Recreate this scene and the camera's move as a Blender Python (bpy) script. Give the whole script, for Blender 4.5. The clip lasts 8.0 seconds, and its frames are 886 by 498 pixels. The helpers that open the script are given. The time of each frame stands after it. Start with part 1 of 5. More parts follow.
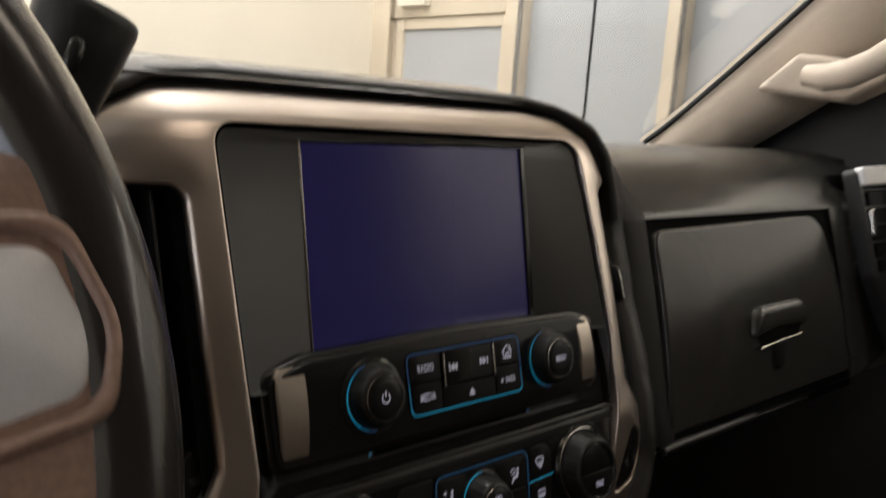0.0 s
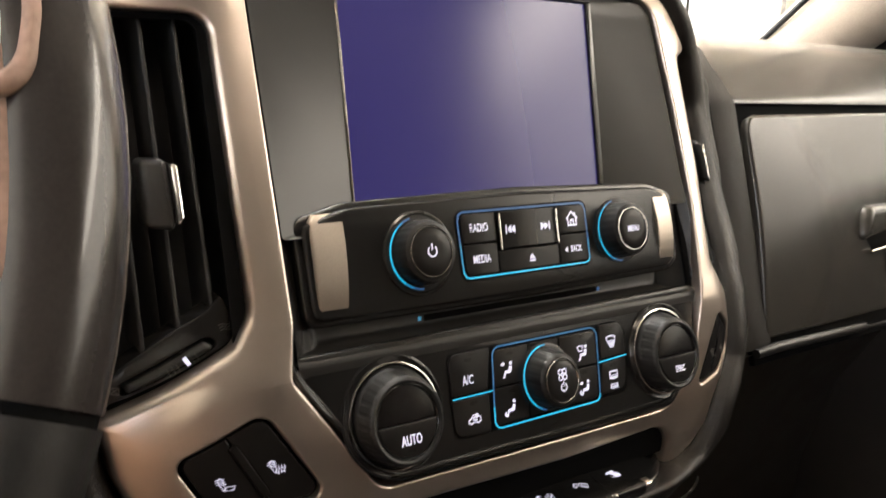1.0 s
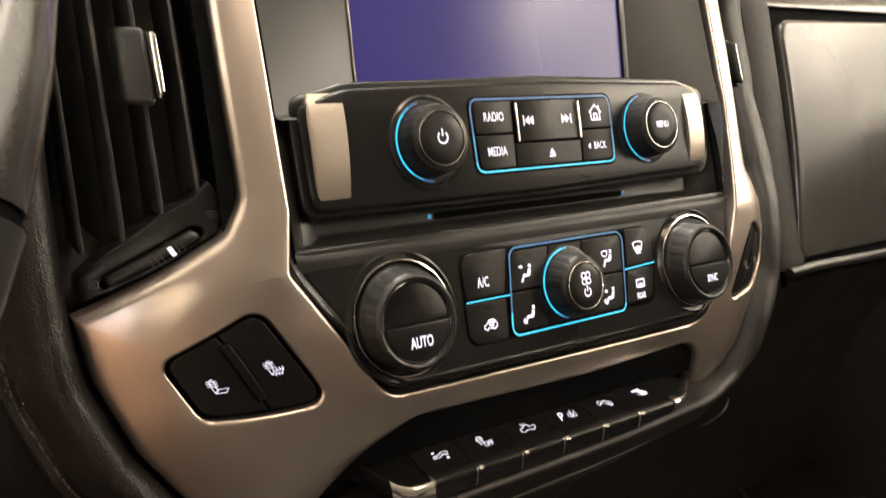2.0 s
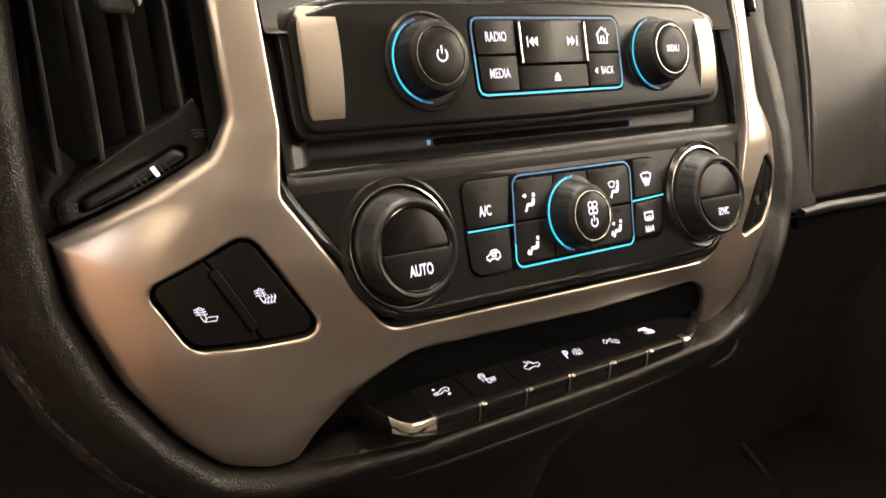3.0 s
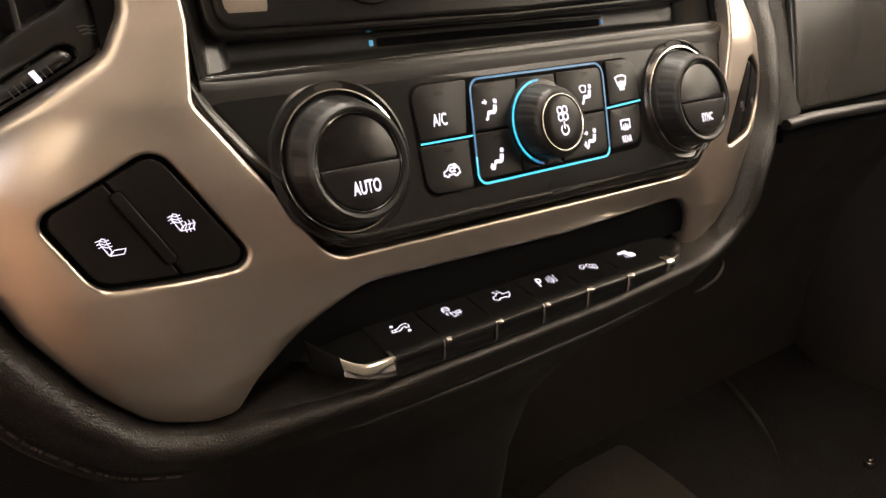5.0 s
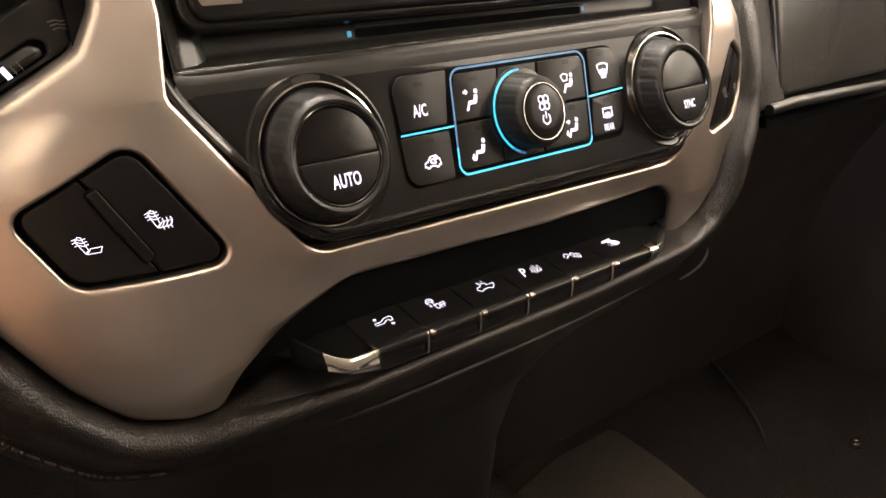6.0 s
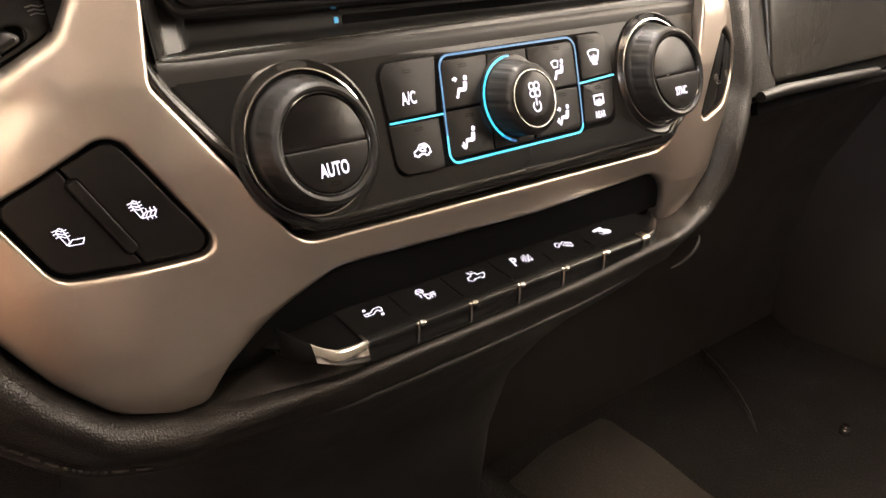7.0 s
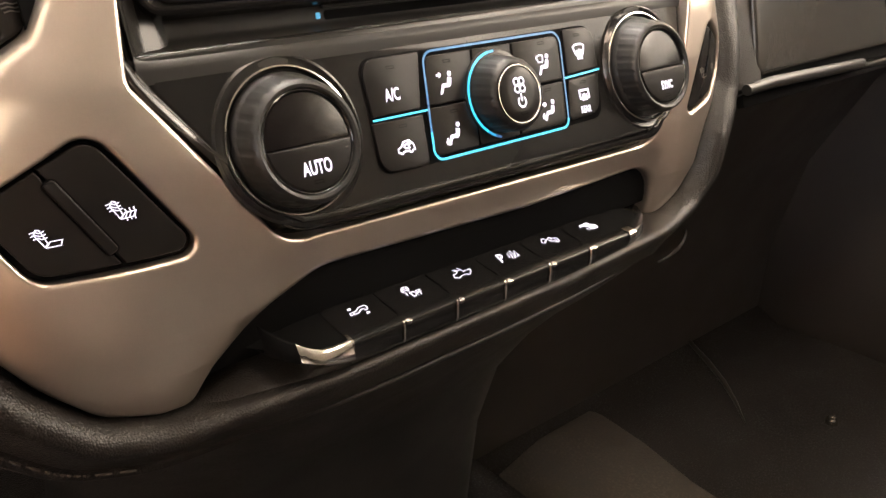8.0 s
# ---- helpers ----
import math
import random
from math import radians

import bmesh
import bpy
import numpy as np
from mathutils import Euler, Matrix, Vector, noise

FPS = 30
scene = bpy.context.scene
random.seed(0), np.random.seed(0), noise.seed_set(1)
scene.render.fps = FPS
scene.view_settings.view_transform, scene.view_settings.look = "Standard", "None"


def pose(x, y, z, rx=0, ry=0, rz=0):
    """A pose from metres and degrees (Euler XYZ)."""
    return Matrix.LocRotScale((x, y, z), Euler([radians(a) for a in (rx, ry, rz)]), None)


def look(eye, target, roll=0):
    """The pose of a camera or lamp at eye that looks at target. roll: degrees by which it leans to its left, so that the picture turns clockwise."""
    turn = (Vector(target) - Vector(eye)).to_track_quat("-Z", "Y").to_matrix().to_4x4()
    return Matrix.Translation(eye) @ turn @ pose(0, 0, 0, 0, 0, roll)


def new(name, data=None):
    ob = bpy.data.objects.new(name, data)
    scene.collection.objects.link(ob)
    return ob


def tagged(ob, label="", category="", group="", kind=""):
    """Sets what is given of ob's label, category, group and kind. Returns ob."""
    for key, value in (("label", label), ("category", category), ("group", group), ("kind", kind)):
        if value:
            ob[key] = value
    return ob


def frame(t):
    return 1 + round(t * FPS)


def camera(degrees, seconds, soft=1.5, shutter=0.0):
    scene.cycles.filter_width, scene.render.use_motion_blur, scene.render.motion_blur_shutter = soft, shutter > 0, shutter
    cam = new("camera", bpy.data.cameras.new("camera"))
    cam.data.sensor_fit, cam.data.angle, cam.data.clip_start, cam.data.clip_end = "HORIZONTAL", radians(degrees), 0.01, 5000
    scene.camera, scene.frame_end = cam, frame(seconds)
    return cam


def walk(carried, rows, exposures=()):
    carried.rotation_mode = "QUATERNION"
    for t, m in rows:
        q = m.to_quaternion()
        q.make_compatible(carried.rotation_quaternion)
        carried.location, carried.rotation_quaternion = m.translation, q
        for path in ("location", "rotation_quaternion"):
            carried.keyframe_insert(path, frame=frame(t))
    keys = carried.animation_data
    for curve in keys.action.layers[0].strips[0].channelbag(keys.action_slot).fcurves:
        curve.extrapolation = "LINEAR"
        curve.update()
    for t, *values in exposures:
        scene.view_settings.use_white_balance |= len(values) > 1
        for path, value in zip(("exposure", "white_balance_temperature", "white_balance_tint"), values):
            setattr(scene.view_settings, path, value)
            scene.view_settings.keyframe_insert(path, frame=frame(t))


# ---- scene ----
from mathutils.geometry import tessellate_polygon

cam = camera(58.1, 8.0, shutter=0.5)
PATH = [
    (0, (-0.3187, -0.2920, 1.4848), (0.3349, 0.4446, 1.3111), 4.18),
    (0.2, (-0.3041, -0.2956, 1.4648), (0.3197, 0.4620, 1.2729), 3.30),
    (0.5, (-0.2825, -0.2932, 1.4367), (0.3062, 0.4904, 1.2378), 2.65),
    (1, (-0.2809, -0.2900, 1.4143), (0.2741, 0.5148, 1.2040), 1.77),
    (1.5, (-0.2739, -0.2718, 1.3890), (0.2658, 0.5374, 1.1569), 1.53),
    (2, (-0.2647, -0.2685, 1.3730), (0.2725, 0.5359, 1.1193), 1.04),
    (2.2, (-0.2615, -0.2693, 1.3674), (0.2727, 0.5342, 1.1047), 1.01),
    (3.5, (-0.2546, -0.2484, 1.3443), (0.2790, 0.5376, 1.0324), 0.29),
    (4, (-0.2471, -0.2407, 1.3384), (0.2888, 0.5354, 1.0058), -0.25),
    (4.5, (-0.2413, -0.2335, 1.3313), (0.3014, 0.5316, 0.9846), -0.39),
    (4.7, (-0.2342, -0.2328, 1.3237), (0.3102, 0.5325, 0.9803), -0.87),
    (6, (-0.2268, -0.2322, 1.3250), (0.3278, 0.5171, 0.9629), -1.86),
    (6.5, (-0.2260, -0.2304, 1.3237), (0.3309, 0.5136, 0.9544), -1.72),
    (7, (-0.2242, -0.2293, 1.3234), (0.3363, 0.5094, 0.9490), -1.90),
    (7.5, (-0.2222, -0.2282, 1.3233), (0.3430, 0.5045, 0.9442), -2.06),
    (8, (-0.2212, -0.2280, 1.3241), (0.3476, 0.4999, 0.9410), -2.06),
]
EXPOSURES = [(0, -2.6, 5900, 10), (0.2, -2.15, 5850, 10), (0.5, -1.42, 5850, 10), (1.0, -0.5, 6000, 10), (1.5, -0.2, 6250, 10), (2.2, 0.0, 6400, 10), (3.5, 0.05, 6500, 10), (4.7, 0.04, 6450, 12), (6.0, 0.2, 6400, 14), (6.5, 0.42, 6400, 15), (8, 0.58, 6400, 14)]
walk(cam, [(t, look(eye, target, roll)) for t, eye, target, roll in PATH], EXPOSURES)

# ---- world and lights: a workshop hall lit by assumed, unseen ceiling tubes ----
world = bpy.data.worlds.new("world")
scene.world = world
world.use_nodes = True
world.node_tree.nodes["Background"].inputs["Color"].default_value = (0.9, 0.85, 0.78, 1)
world.node_tree.nodes["Background"].inputs["Strength"].default_value = 0.05


def assumed_tube(x, y, watts, sx=0.35, sy=2.4):
    data = bpy.data.lights.new("assumed_tube_light", "AREA")
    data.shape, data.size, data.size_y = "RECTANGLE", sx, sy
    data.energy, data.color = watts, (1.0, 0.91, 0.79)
    ob = new("assumed_tube_light", data)
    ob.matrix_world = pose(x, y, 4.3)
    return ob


# fill light added inside the cab; no dome lamp is known there
cab_fill = bpy.data.lights.new("cab_fill_light", "AREA")
cab_fill.shape, cab_fill.size, cab_fill.size_y, cab_fill.energy, cab_fill.color = "RECTANGLE", 0.22, 0.10, 1.9, (1.0, 0.79, 0.58)
new("cab_fill_light", cab_fill).matrix_world = pose(0.0, -0.30, 1.925)

# the last tube, over the windscreen, is added to brighten the dash top
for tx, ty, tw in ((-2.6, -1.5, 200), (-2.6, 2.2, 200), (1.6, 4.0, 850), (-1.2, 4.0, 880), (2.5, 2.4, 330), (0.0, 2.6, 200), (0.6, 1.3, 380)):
    assumed_tube(tx, ty, tw)


def added_side_light(x, y, z, wide, high, watts, color, turn):
    """An added area light at a side of the hall, for glare and fill."""
    data = bpy.data.lights.new("added_side_light", "AREA")
    data.shape, data.size, data.size_y, data.energy, data.color = "RECTANGLE", wide, high, watts, color
    new("added_side_light", data).matrix_world = pose(x, y, z, 90, 0, turn)


# no such windows are known: east pair adds glare, west one cool fill
added_side_light(3.26, -1.6, 3.10, 3.6, 0.66, 150, (1.0, 0.86, 0.68), 90)
added_side_light(3.26, -1.6, 2.18, 3.6, 0.9, 34, (1.0, 0.90, 0.76), 90)
added_side_light(-6.9, -2.7, 2.2, 3.6, 3.0, 560, (0.89, 0.90, 0.95), -90)


# ---- materials ----
def material(name, color, rough=0.5, metal=0.0, grain=0.0, grain_size=0.002, stain=0.0, stain_size=0.05, bump=0.0, bump_size=0.001,
             coat=0.0, emit=None, power=0.0, spec=0.5, cells=False):
    """A principled material with fine grain, larger uneven patches, and relief, sized in metres."""
    mat = bpy.data.materials.new(name)
    mat.use_nodes = True
    nt = mat.node_tree
    bsdf = nt.nodes["Principled BSDF"]
    bsdf.inputs["Base Color"].default_value = (*color, 1)
    bsdf.inputs["Roughness"].default_value = rough
    bsdf.inputs["Metallic"].default_value = metal
    bsdf.inputs["Coat Weight"].default_value = coat
    bsdf.inputs["Specular IOR Level"].default_value = spec
    bsdf.inputs["Coat Roughness"].default_value = 0.08
    if emit:
        bsdf.inputs["Emission Color"].default_value = (*emit, 1)
        bsdf.inputs["Emission Strength"].default_value = power
    if not (grain or stain or bump):
        return mat
    co = nt.nodes.new("ShaderNodeTexCoord")

    def field(size, detail):
        n = nt.nodes.new("ShaderNodeTexNoise")
        n.inputs["Scale"].default_value = 1 / size
        n.inputs["Detail"].default_value = detail
        nt.links.new(co.outputs["Object"], n.inputs["Vector"])
        return n.outputs["Fac"]

    if grain or stain:
        value = None
        for amount, size, detail in ((grain, grain_size, 2), (stain, stain_size, 5)):
            if not amount:
                continue
            r = nt.nodes.new("ShaderNodeMapRange")
            r.inputs["From Min"].default_value, r.inputs["From Max"].default_value = 0.3, 0.7
            r.inputs["To Min"].default_value, r.inputs["To Max"].default_value = 1 - amount, 1 + amount
            nt.links.new(field(size, detail), r.inputs["Value"])
            if value is None:
                value = r.outputs["Result"]
            else:
                m = nt.nodes.new("ShaderNodeMath")
                m.operation = "MULTIPLY"
                nt.links.new(value, m.inputs[0])
                nt.links.new(r.outputs["Result"], m.inputs[1])
                value = m.outputs["Value"]
        mix = nt.nodes.new("ShaderNodeVectorMath")
        mix.operation = "SCALE"
        mix.inputs[0].default_value = color
        nt.links.new(value, mix.inputs["Scale"])
        nt.links.new(mix.outputs["Vector"], bsdf.inputs["Base Color"])
        rr = nt.nodes.new("ShaderNodeMath")
        rr.operation = "MULTIPLY"
        rr.inputs[1].default_value = rough
        nt.links.new(value, rr.inputs[0])
        nt.links.new(rr.outputs["Value"], bsdf.inputs["Roughness"])
    if bump:
        b = nt.nodes.new("ShaderNodeBump")
        b.inputs["Strength"].default_value = bump
        b.inputs["Distance"].default_value = bump_size * 0.4
        if cells:
            v = nt.nodes.new("ShaderNodeTexVoronoi")
            v.feature = "SMOOTH_F1"
            v.inputs["Scale"].default_value = 1 / bump_size
            v.inputs["Smoothness"].default_value = 0.4
            nt.links.new(co.outputs["Object"], v.inputs["Vector"])
            b.invert = True
            nt.links.new(v.outputs["Distance"], b.inputs["Height"])
        else:
            nt.links.new(field(bump_size, 3), b.inputs["Height"])
        nt.links.new(b.outputs["Normal"], bsdf.inputs["Normal"])
    return mat


SILVER = material("satin_silver_paint", (0.64, 0.56, 0.49), 0.31, 0.97, grain=0.02, grain_size=0.0006, stain=0.04, stain_size=0.06)
INSERT = material("bright_satin_silver", (0.84, 0.84, 0.85), 0.36, 0.1, grain=0.04, grain_size=0.0006, stain=0.05, stain_size=0.04)
BLACK = material("black_grained_plastic", (0.015, 0.0145, 0.014), 0.40, 0, grain=0.15, grain_size=0.001, stain=0.12, stain_size=0.03, bump=0.25, bump_size=0.0006)
SATIN = material("satin_charcoal_plastic", (0.020, 0.019, 0.0175), 0.20, 0, spec=0.5, grain=0.03, grain_size=0.0008, stain=0.1, stain_size=0.05, coat=0.0)
SURROUND = material("satin_display_surround", (0.018, 0.017, 0.0155), 0.31, 0, spec=0.42, grain=0.03, grain_size=0.0008, stain=0.06, stain_size=0.05)
SHELF = material("satin_shelf_plastic", (0.018, 0.017, 0.016), 0.38, 0, spec=0.30, grain=0.03, grain_size=0.0008, stain=0.06, stain_size=0.05)
PANEL = material("charcoal_panel_plastic", (0.0105, 0.010, 0.0095), 0.24, 0, spec=0.28, stain=0.025, stain_size=0.2)
BUTTON = material("soft_black_button", (0.0090, 0.0080, 0.0076), 0.34, 0, spec=0.22, grain=0.02, grain_size=0.001, stain=0.1, stain_size=0.02)
RUBBER = material("black_rubber", (0.011, 0.0105, 0.010), 0.40, 0, spec=0.34, grain=0.15, grain_size=0.0006, stain=0.15, stain_size=0.02, bump=0.15, bump_size=0.0005)
KEYBLACK = material("satin_black_key", (0.008, 0.008, 0.008), 0.20, 0, spec=0.35, stain=0.08, stain_size=0.03)
CAPSILVER = material("grained_silver_cap", (0.44, 0.39, 0.33), 0.33, 0.85, grain=0.06, grain_size=0.0006, stain=0.06, stain_size=0.03)
PIANO = material("gloss_black", (0.008, 0.008, 0.008), 0.16, 0, stain=0.25, stain_size=0.01, spec=0.5)
LENS = material("dark_dial_lens", (0.006, 0.005, 0.005), 0.21, 0, stain=0.15, stain_size=0.006, spec=0.3)
VENT = material("matt_black_vent", (0.014, 0.0135, 0.013), 0.5, 0, grain=0.1, grain_size=0.001)
GAP = material("black_joint", (0.004, 0.004, 0.004), 0.8, spec=0.05)
RINGCHROME = material("dark_chrome_ring", (0.66, 0.64, 0.62), 0.16, 1.0, stain=0.25, stain_size=0.006)
CHROME = material("chrome", (0.72, 0.70, 0.68), 0.14, 1.0, stain=0.12, stain_size=0.01)
DULL = material("brushed_chrome", (0.45, 0.42, 0.38), 0.23, 1.0, stain=0.1, stain_size=0.01)
SOFT = material("soft_dash_skin", (0.012, 0.0102, 0.0088), 0.385, 0, spec=0.38, grain=0.15, grain_size=0.0015, stain=0.12, stain_size=0.06, bump=0.8, bump_size=0.0008, cells=True)
KICK = material("cocoa_lower_plastic", (0.045, 0.039, 0.034), 0.6, 0, grain=0.12, grain_size=0.0012, stain=0.15, stain_size=0.06, bump=0.15, bump_size=0.001)
TRIM = material("grey_pillar_trim", (0.42, 0.355, 0.28), 0.62, 0, grain=0.06, grain_size=0.002, stain=0.06, stain_size=0.08, bump=0.2, bump_size=0.001)
DASH = material("dark_grey_dash_skin", (0.032, 0.0295, 0.025), 0.24, 0, spec=0.42, grain=0.04, grain_size=0.0015, stain=0.06, stain_size=0.08, bump=0.10, bump_size=0.0013, cells=True)
LEATHER = material("black_leather", (0.027, 0.023, 0.0215), 0.22, 0, grain=0.08, grain_size=0.001, stain=0.10, stain_size=0.05, bump=0.03, bump_size=0.0007, coat=0.3)
BROWN = material("cocoa_leather", (0.32, 0.21, 0.16), 0.41, 0, grain=0.15, grain_size=0.002, stain=0.15, stain_size=0.03, bump=0.14, bump_size=0.0008)
# DUNE is only there to be reflected: a warm tone for the bezel
DUNE = material("sand_reflection_trim", (0.44, 0.28, 0.19), 0.5, 0, grain=0.08, grain_size=0.002, stain=0.08, stain_size=0.05, bump=0.1, bump_size=0.001)
SEATHIDE = material("dark_cocoa_hide", (0.045, 0.034, 0.028), 0.42, 0, grain=0.12, grain_size=0.002, stain=0.12, stain_size=0.04, bump=0.14, bump_size=0.0008)
CARPET = material("brown_black_carpet", (0.018, 0.0155, 0.0138), 0.95, 0, grain=0.5, grain_size=0.002, stain=0.2, stain_size=0.05, bump=0.9, bump_size=0.003)
MAT = material("grey_floor_mat", (0.078, 0.070, 0.061), 0.9, 0, grain=0.35, grain_size=0.003, stain=0.2, stain_size=0.06, bump=0.8, bump_size=0.003)
TRIMGREY = material("grey_floor_trim", (0.06, 0.055, 0.05), 0.36, 0, grain=0.1, grain_size=0.001, stain=0.1, stain_size=0.03)
HEADLINER = material("light_headliner", (0.42, 0.39, 0.35), 0.9, 0, grain=0.08, grain_size=0.002, stain=0.05, stain_size=0.2)
THREAD = material("grey_thread", (0.085, 0.076, 0.066), 0.7, 0, grain=0.3, grain_size=0.001)
WHITE_INK = material("backlit_white", (0.6, 0.6, 0.65), 0.5, emit=(0.86, 0.80, 1.0), power=1.15)
DIM_INK = material("unlit_print", (0.30, 0.28, 0.26), 0.5, grain=0.1, grain_size=0.001)
FAINT_INK = material("dark_grey_print", (0.05, 0.048, 0.045), 0.4, grain=0.1, grain_size=0.001)
GASKET = material("smooth_black_gasket", (0.010, 0.0098, 0.0095), 0.24, 0, spec=0.5, stain=0.1, stain_size=0.02)
BLUE_LIGHT = material("blue_light_guide", (0.05, 0.2, 0.3), 0.3, emit=(0.03, 0.58, 0.86), power=1.15)
BLUE_DIM = material("dim_blue_light_guide", (0.03, 0.06, 0.12), 0.3, emit=(0.03, 0.15, 0.40), power=0.6)
BLUE_MID = material("middling_blue_light_guide", (0.04, 0.12, 0.2), 0.3, emit=(0.03, 0.34, 0.62), power=0.85)
SLOT_BLUE = material("pale_blue_slot_light", (0.10, 0.22, 0.32), 0.3, emit=(0.05, 0.36, 0.60), power=0.65)
SCREEN = material("idle_display_glass", (0.012, 0.010, 0.03), 0.26, 0, emit=(0.14, 0.11, 0.52), power=0.30)
WALL = material("cream_wall_paint", (0.82, 0.77, 0.66), 0.7, 0, grain=0.03, grain_size=0.01, stain=0.05, stain_size=0.6, bump=0.1, bump_size=0.01)
POST = material("beige_post_paint", (0.60, 0.53, 0.42), 0.5, 0, grain=0.03, grain_size=0.01, stain=0.05, stain_size=0.4)
GLAZING = material("frosted_office_glass", (0.40, 0.42, 0.44), 0.45, 0, stain=0.08, stain_size=0.8)
CONCRETE = material("workshop_floor", (0.22, 0.21, 0.19), 0.4, 0, grain=0.1, grain_size=0.02, stain=0.15, stain_size=0.5, bump=0.1, bump_size=0.02)
STEEL = material("opaque_dark_pane", (0.010, 0.010, 0.012), 0.12)
SEAL = material("black_rubber_seal", (0.006, 0.006, 0.006), 0.7)


# ---- building helpers; lengths in millimetres: x to the right, z up, w towards the driver ----
def fillet(points, steps=6):
    """A closed outline from corners (x, z, radius)."""
    out, n = [], len(points)
    for i in range(n):
        x, z, r = (*points[i], 0)[:3]
        p = Vector((x, z))
        a, b = Vector(points[i - 1][:2]) - p, Vector(points[(i + 1) % n][:2]) - p
        la, lb = a.length, b.length
        a.normalize(), b.normalize()
        half = a.angle(b) / 2
        if r <= 0 or half > 1.54:
            out.append(p)
            continue
        cut = min(r / math.tan(half), la * 0.49, lb * 0.49)
        r2 = cut * math.tan(half)
        c = p + (a + b).normalized() * (r2 / math.sin(half))
        s, e = p + a * cut - c, p + b * cut - c
        turn = s.angle_signed(e)
        for k in range(steps + 1):
            ang = -turn * k / steps
            out.append(c + Vector((s.x * math.cos(ang) - s.y * math.sin(ang), s.x * math.sin(ang) + s.y * math.cos(ang))))
    return out


def area_of(loop):
    return sum(loop[i - 1].x * loop[i].y - loop[i].x * loop[i - 1].y for i in range(len(loop))) / 2


def ccw(loop, want=True):
    loop = [Vector(p[:2]) for p in loop]
    return loop if (area_of(loop) > 0) == want else loop[::-1]


def inset(loop, d):
    """Moves an outline by d into its material (the left side)."""
    out, n = [], len(loop)
    for i in range(n):
        a, b = (loop[i] - loop[i - 1]), (loop[(i + 1) % n] - loop[i])
        a = a.normalized() if a.length > 1e-6 else b.normalized()
        b = b.normalized() if b.length > 1e-6 else a
        na, nb = Vector((-a.y, a.x)), Vector((-b.y, b.x))
        m = na + nb
        m = m.normalized() if m.length > 1e-3 else na
        out.append(loop[i] + m * d / max(m.dot(na), 0.4))
    return out


def plate(place, outer, holes=(), back=-2.0, front=0.0, bev=0.5, grid=0.0, steps=3, lid=True, crown=0.0, reach=16.0):
    """A plate with rounded edges: outer and holes are outlines, place(x, z, w) lays them into the world."""
    bm = bmesh.new()
    loops = [ccw(outer, True)] + [ccw(h, False) for h in holes]
    top = []
    rounds = bev if isinstance(bev, tuple) else (bev,) * len(loops)
    for loop, bev in zip(loops, rounds):
        rings = [(0.0, back)]
        if bev > 0:
            rings += [(bev * (1 - math.cos(a)), front - bev * (1 - math.sin(a))) for a in (math.pi / 2 * k / steps for k in range(steps + 1))]
        else:
            rings.append((0.0, front))
        made = []
        for d, w in rings:
            made.append([bm.verts.new((p.x, w, p.y)) for p in (inset(loop, d) if d else loop)])
        n = len(loop)
        for r0, r1 in zip(made, made[1:]):
            for i in range(n):
                bm.faces.new((r0[i - 1], r0[i], r1[i], r1[i - 1]))
        top.append(made[-1])
    if lid:
        flat = [v for ring in top for v in ring]
        for tri in tessellate_polygon([[Vector((v.co.x, v.co.z, 0)) for v in ring] for ring in top]):
            try:
                bm.faces.new([flat[i] for i in tri])
            except ValueError:
                pass
    bmesh.ops.recalc_face_normals(bm, faces=bm.faces)
    if grid:
        cut_grid(bm, grid)
    if crown:
        a = np.array([(p.x, p.y) for p in loops[0]])
        step = np.roll(a, -1, axis=0) - a
        size = np.maximum((step ** 2).sum(1), 1e-9)
        for v in bm.verts:
            to = np.array((v.co.x, v.co.z)) - a
            k = np.clip((to * step).sum(1) / size, 0, 1)
            d = math.sqrt(((to - step * k[:, None]) ** 2).sum(1).min())
            v.co.y -= crown * max(1 - d / reach, 0) ** 2
    for v in bm.verts:
        v.co = place(v.co.x, v.co.z, v.co.y)
    bm.normal_update()
    if lid and sum(f.normal.y * f.calc_area() for f in bm.faces) > 0:
        bmesh.ops.reverse_faces(bm, faces=bm.faces)
    return bm


def cut_grid(bm, step):
    for axis in (0, 2):
        lo, hi = min(v.co[axis] for v in bm.verts), max(v.co[axis] for v in bm.verts)
        k = lo + step
        while k < hi:
            co, no = [0, 0, 0], [0, 0, 0]
            co[axis], no[axis] = k, 1
            bmesh.ops.bisect_plane(bm, geom=bm.verts[:] + bm.edges[:] + bm.faces[:], plane_co=co, plane_no=no, dist=1e-4)
            k += step


def lathe(place, cx, cz, profile, seg=64, ribs=0, rib_depth=0.0, rib_from=0, rib_to=0, stretch=1.0):
    """A turned body: profile rows (radius, w), from the base to the middle of the face."""
    bm = bmesh.new()
    rings = []
    for k, (r, w) in enumerate(profile):
        if r <= 0:
            rings.append([bm.verts.new(place(cx, cz, w))])
            continue
        ring = []
        for i in range(seg):
            a = 2 * math.pi * i / seg
            rr = r
            if ribs and rib_from <= k <= rib_to and (i * ribs) % seg < ribs:
                rr = r - rib_depth
            ring.append(bm.verts.new(place(cx + rr * math.cos(a), cz + rr * math.sin(a) * stretch, w)))
        rings.append(ring)
    for a, b in zip(rings, rings[1:]):
        for i in range(seg):
            if len(b) == 1:
                bm.faces.new((a[i - 1], a[i], b[0]))
            else:
                bm.faces.new((a[i - 1], a[i], b[i], b[i - 1]))
    bmesh.ops.recalc_face_normals(bm, faces=bm.faces)
    return bm


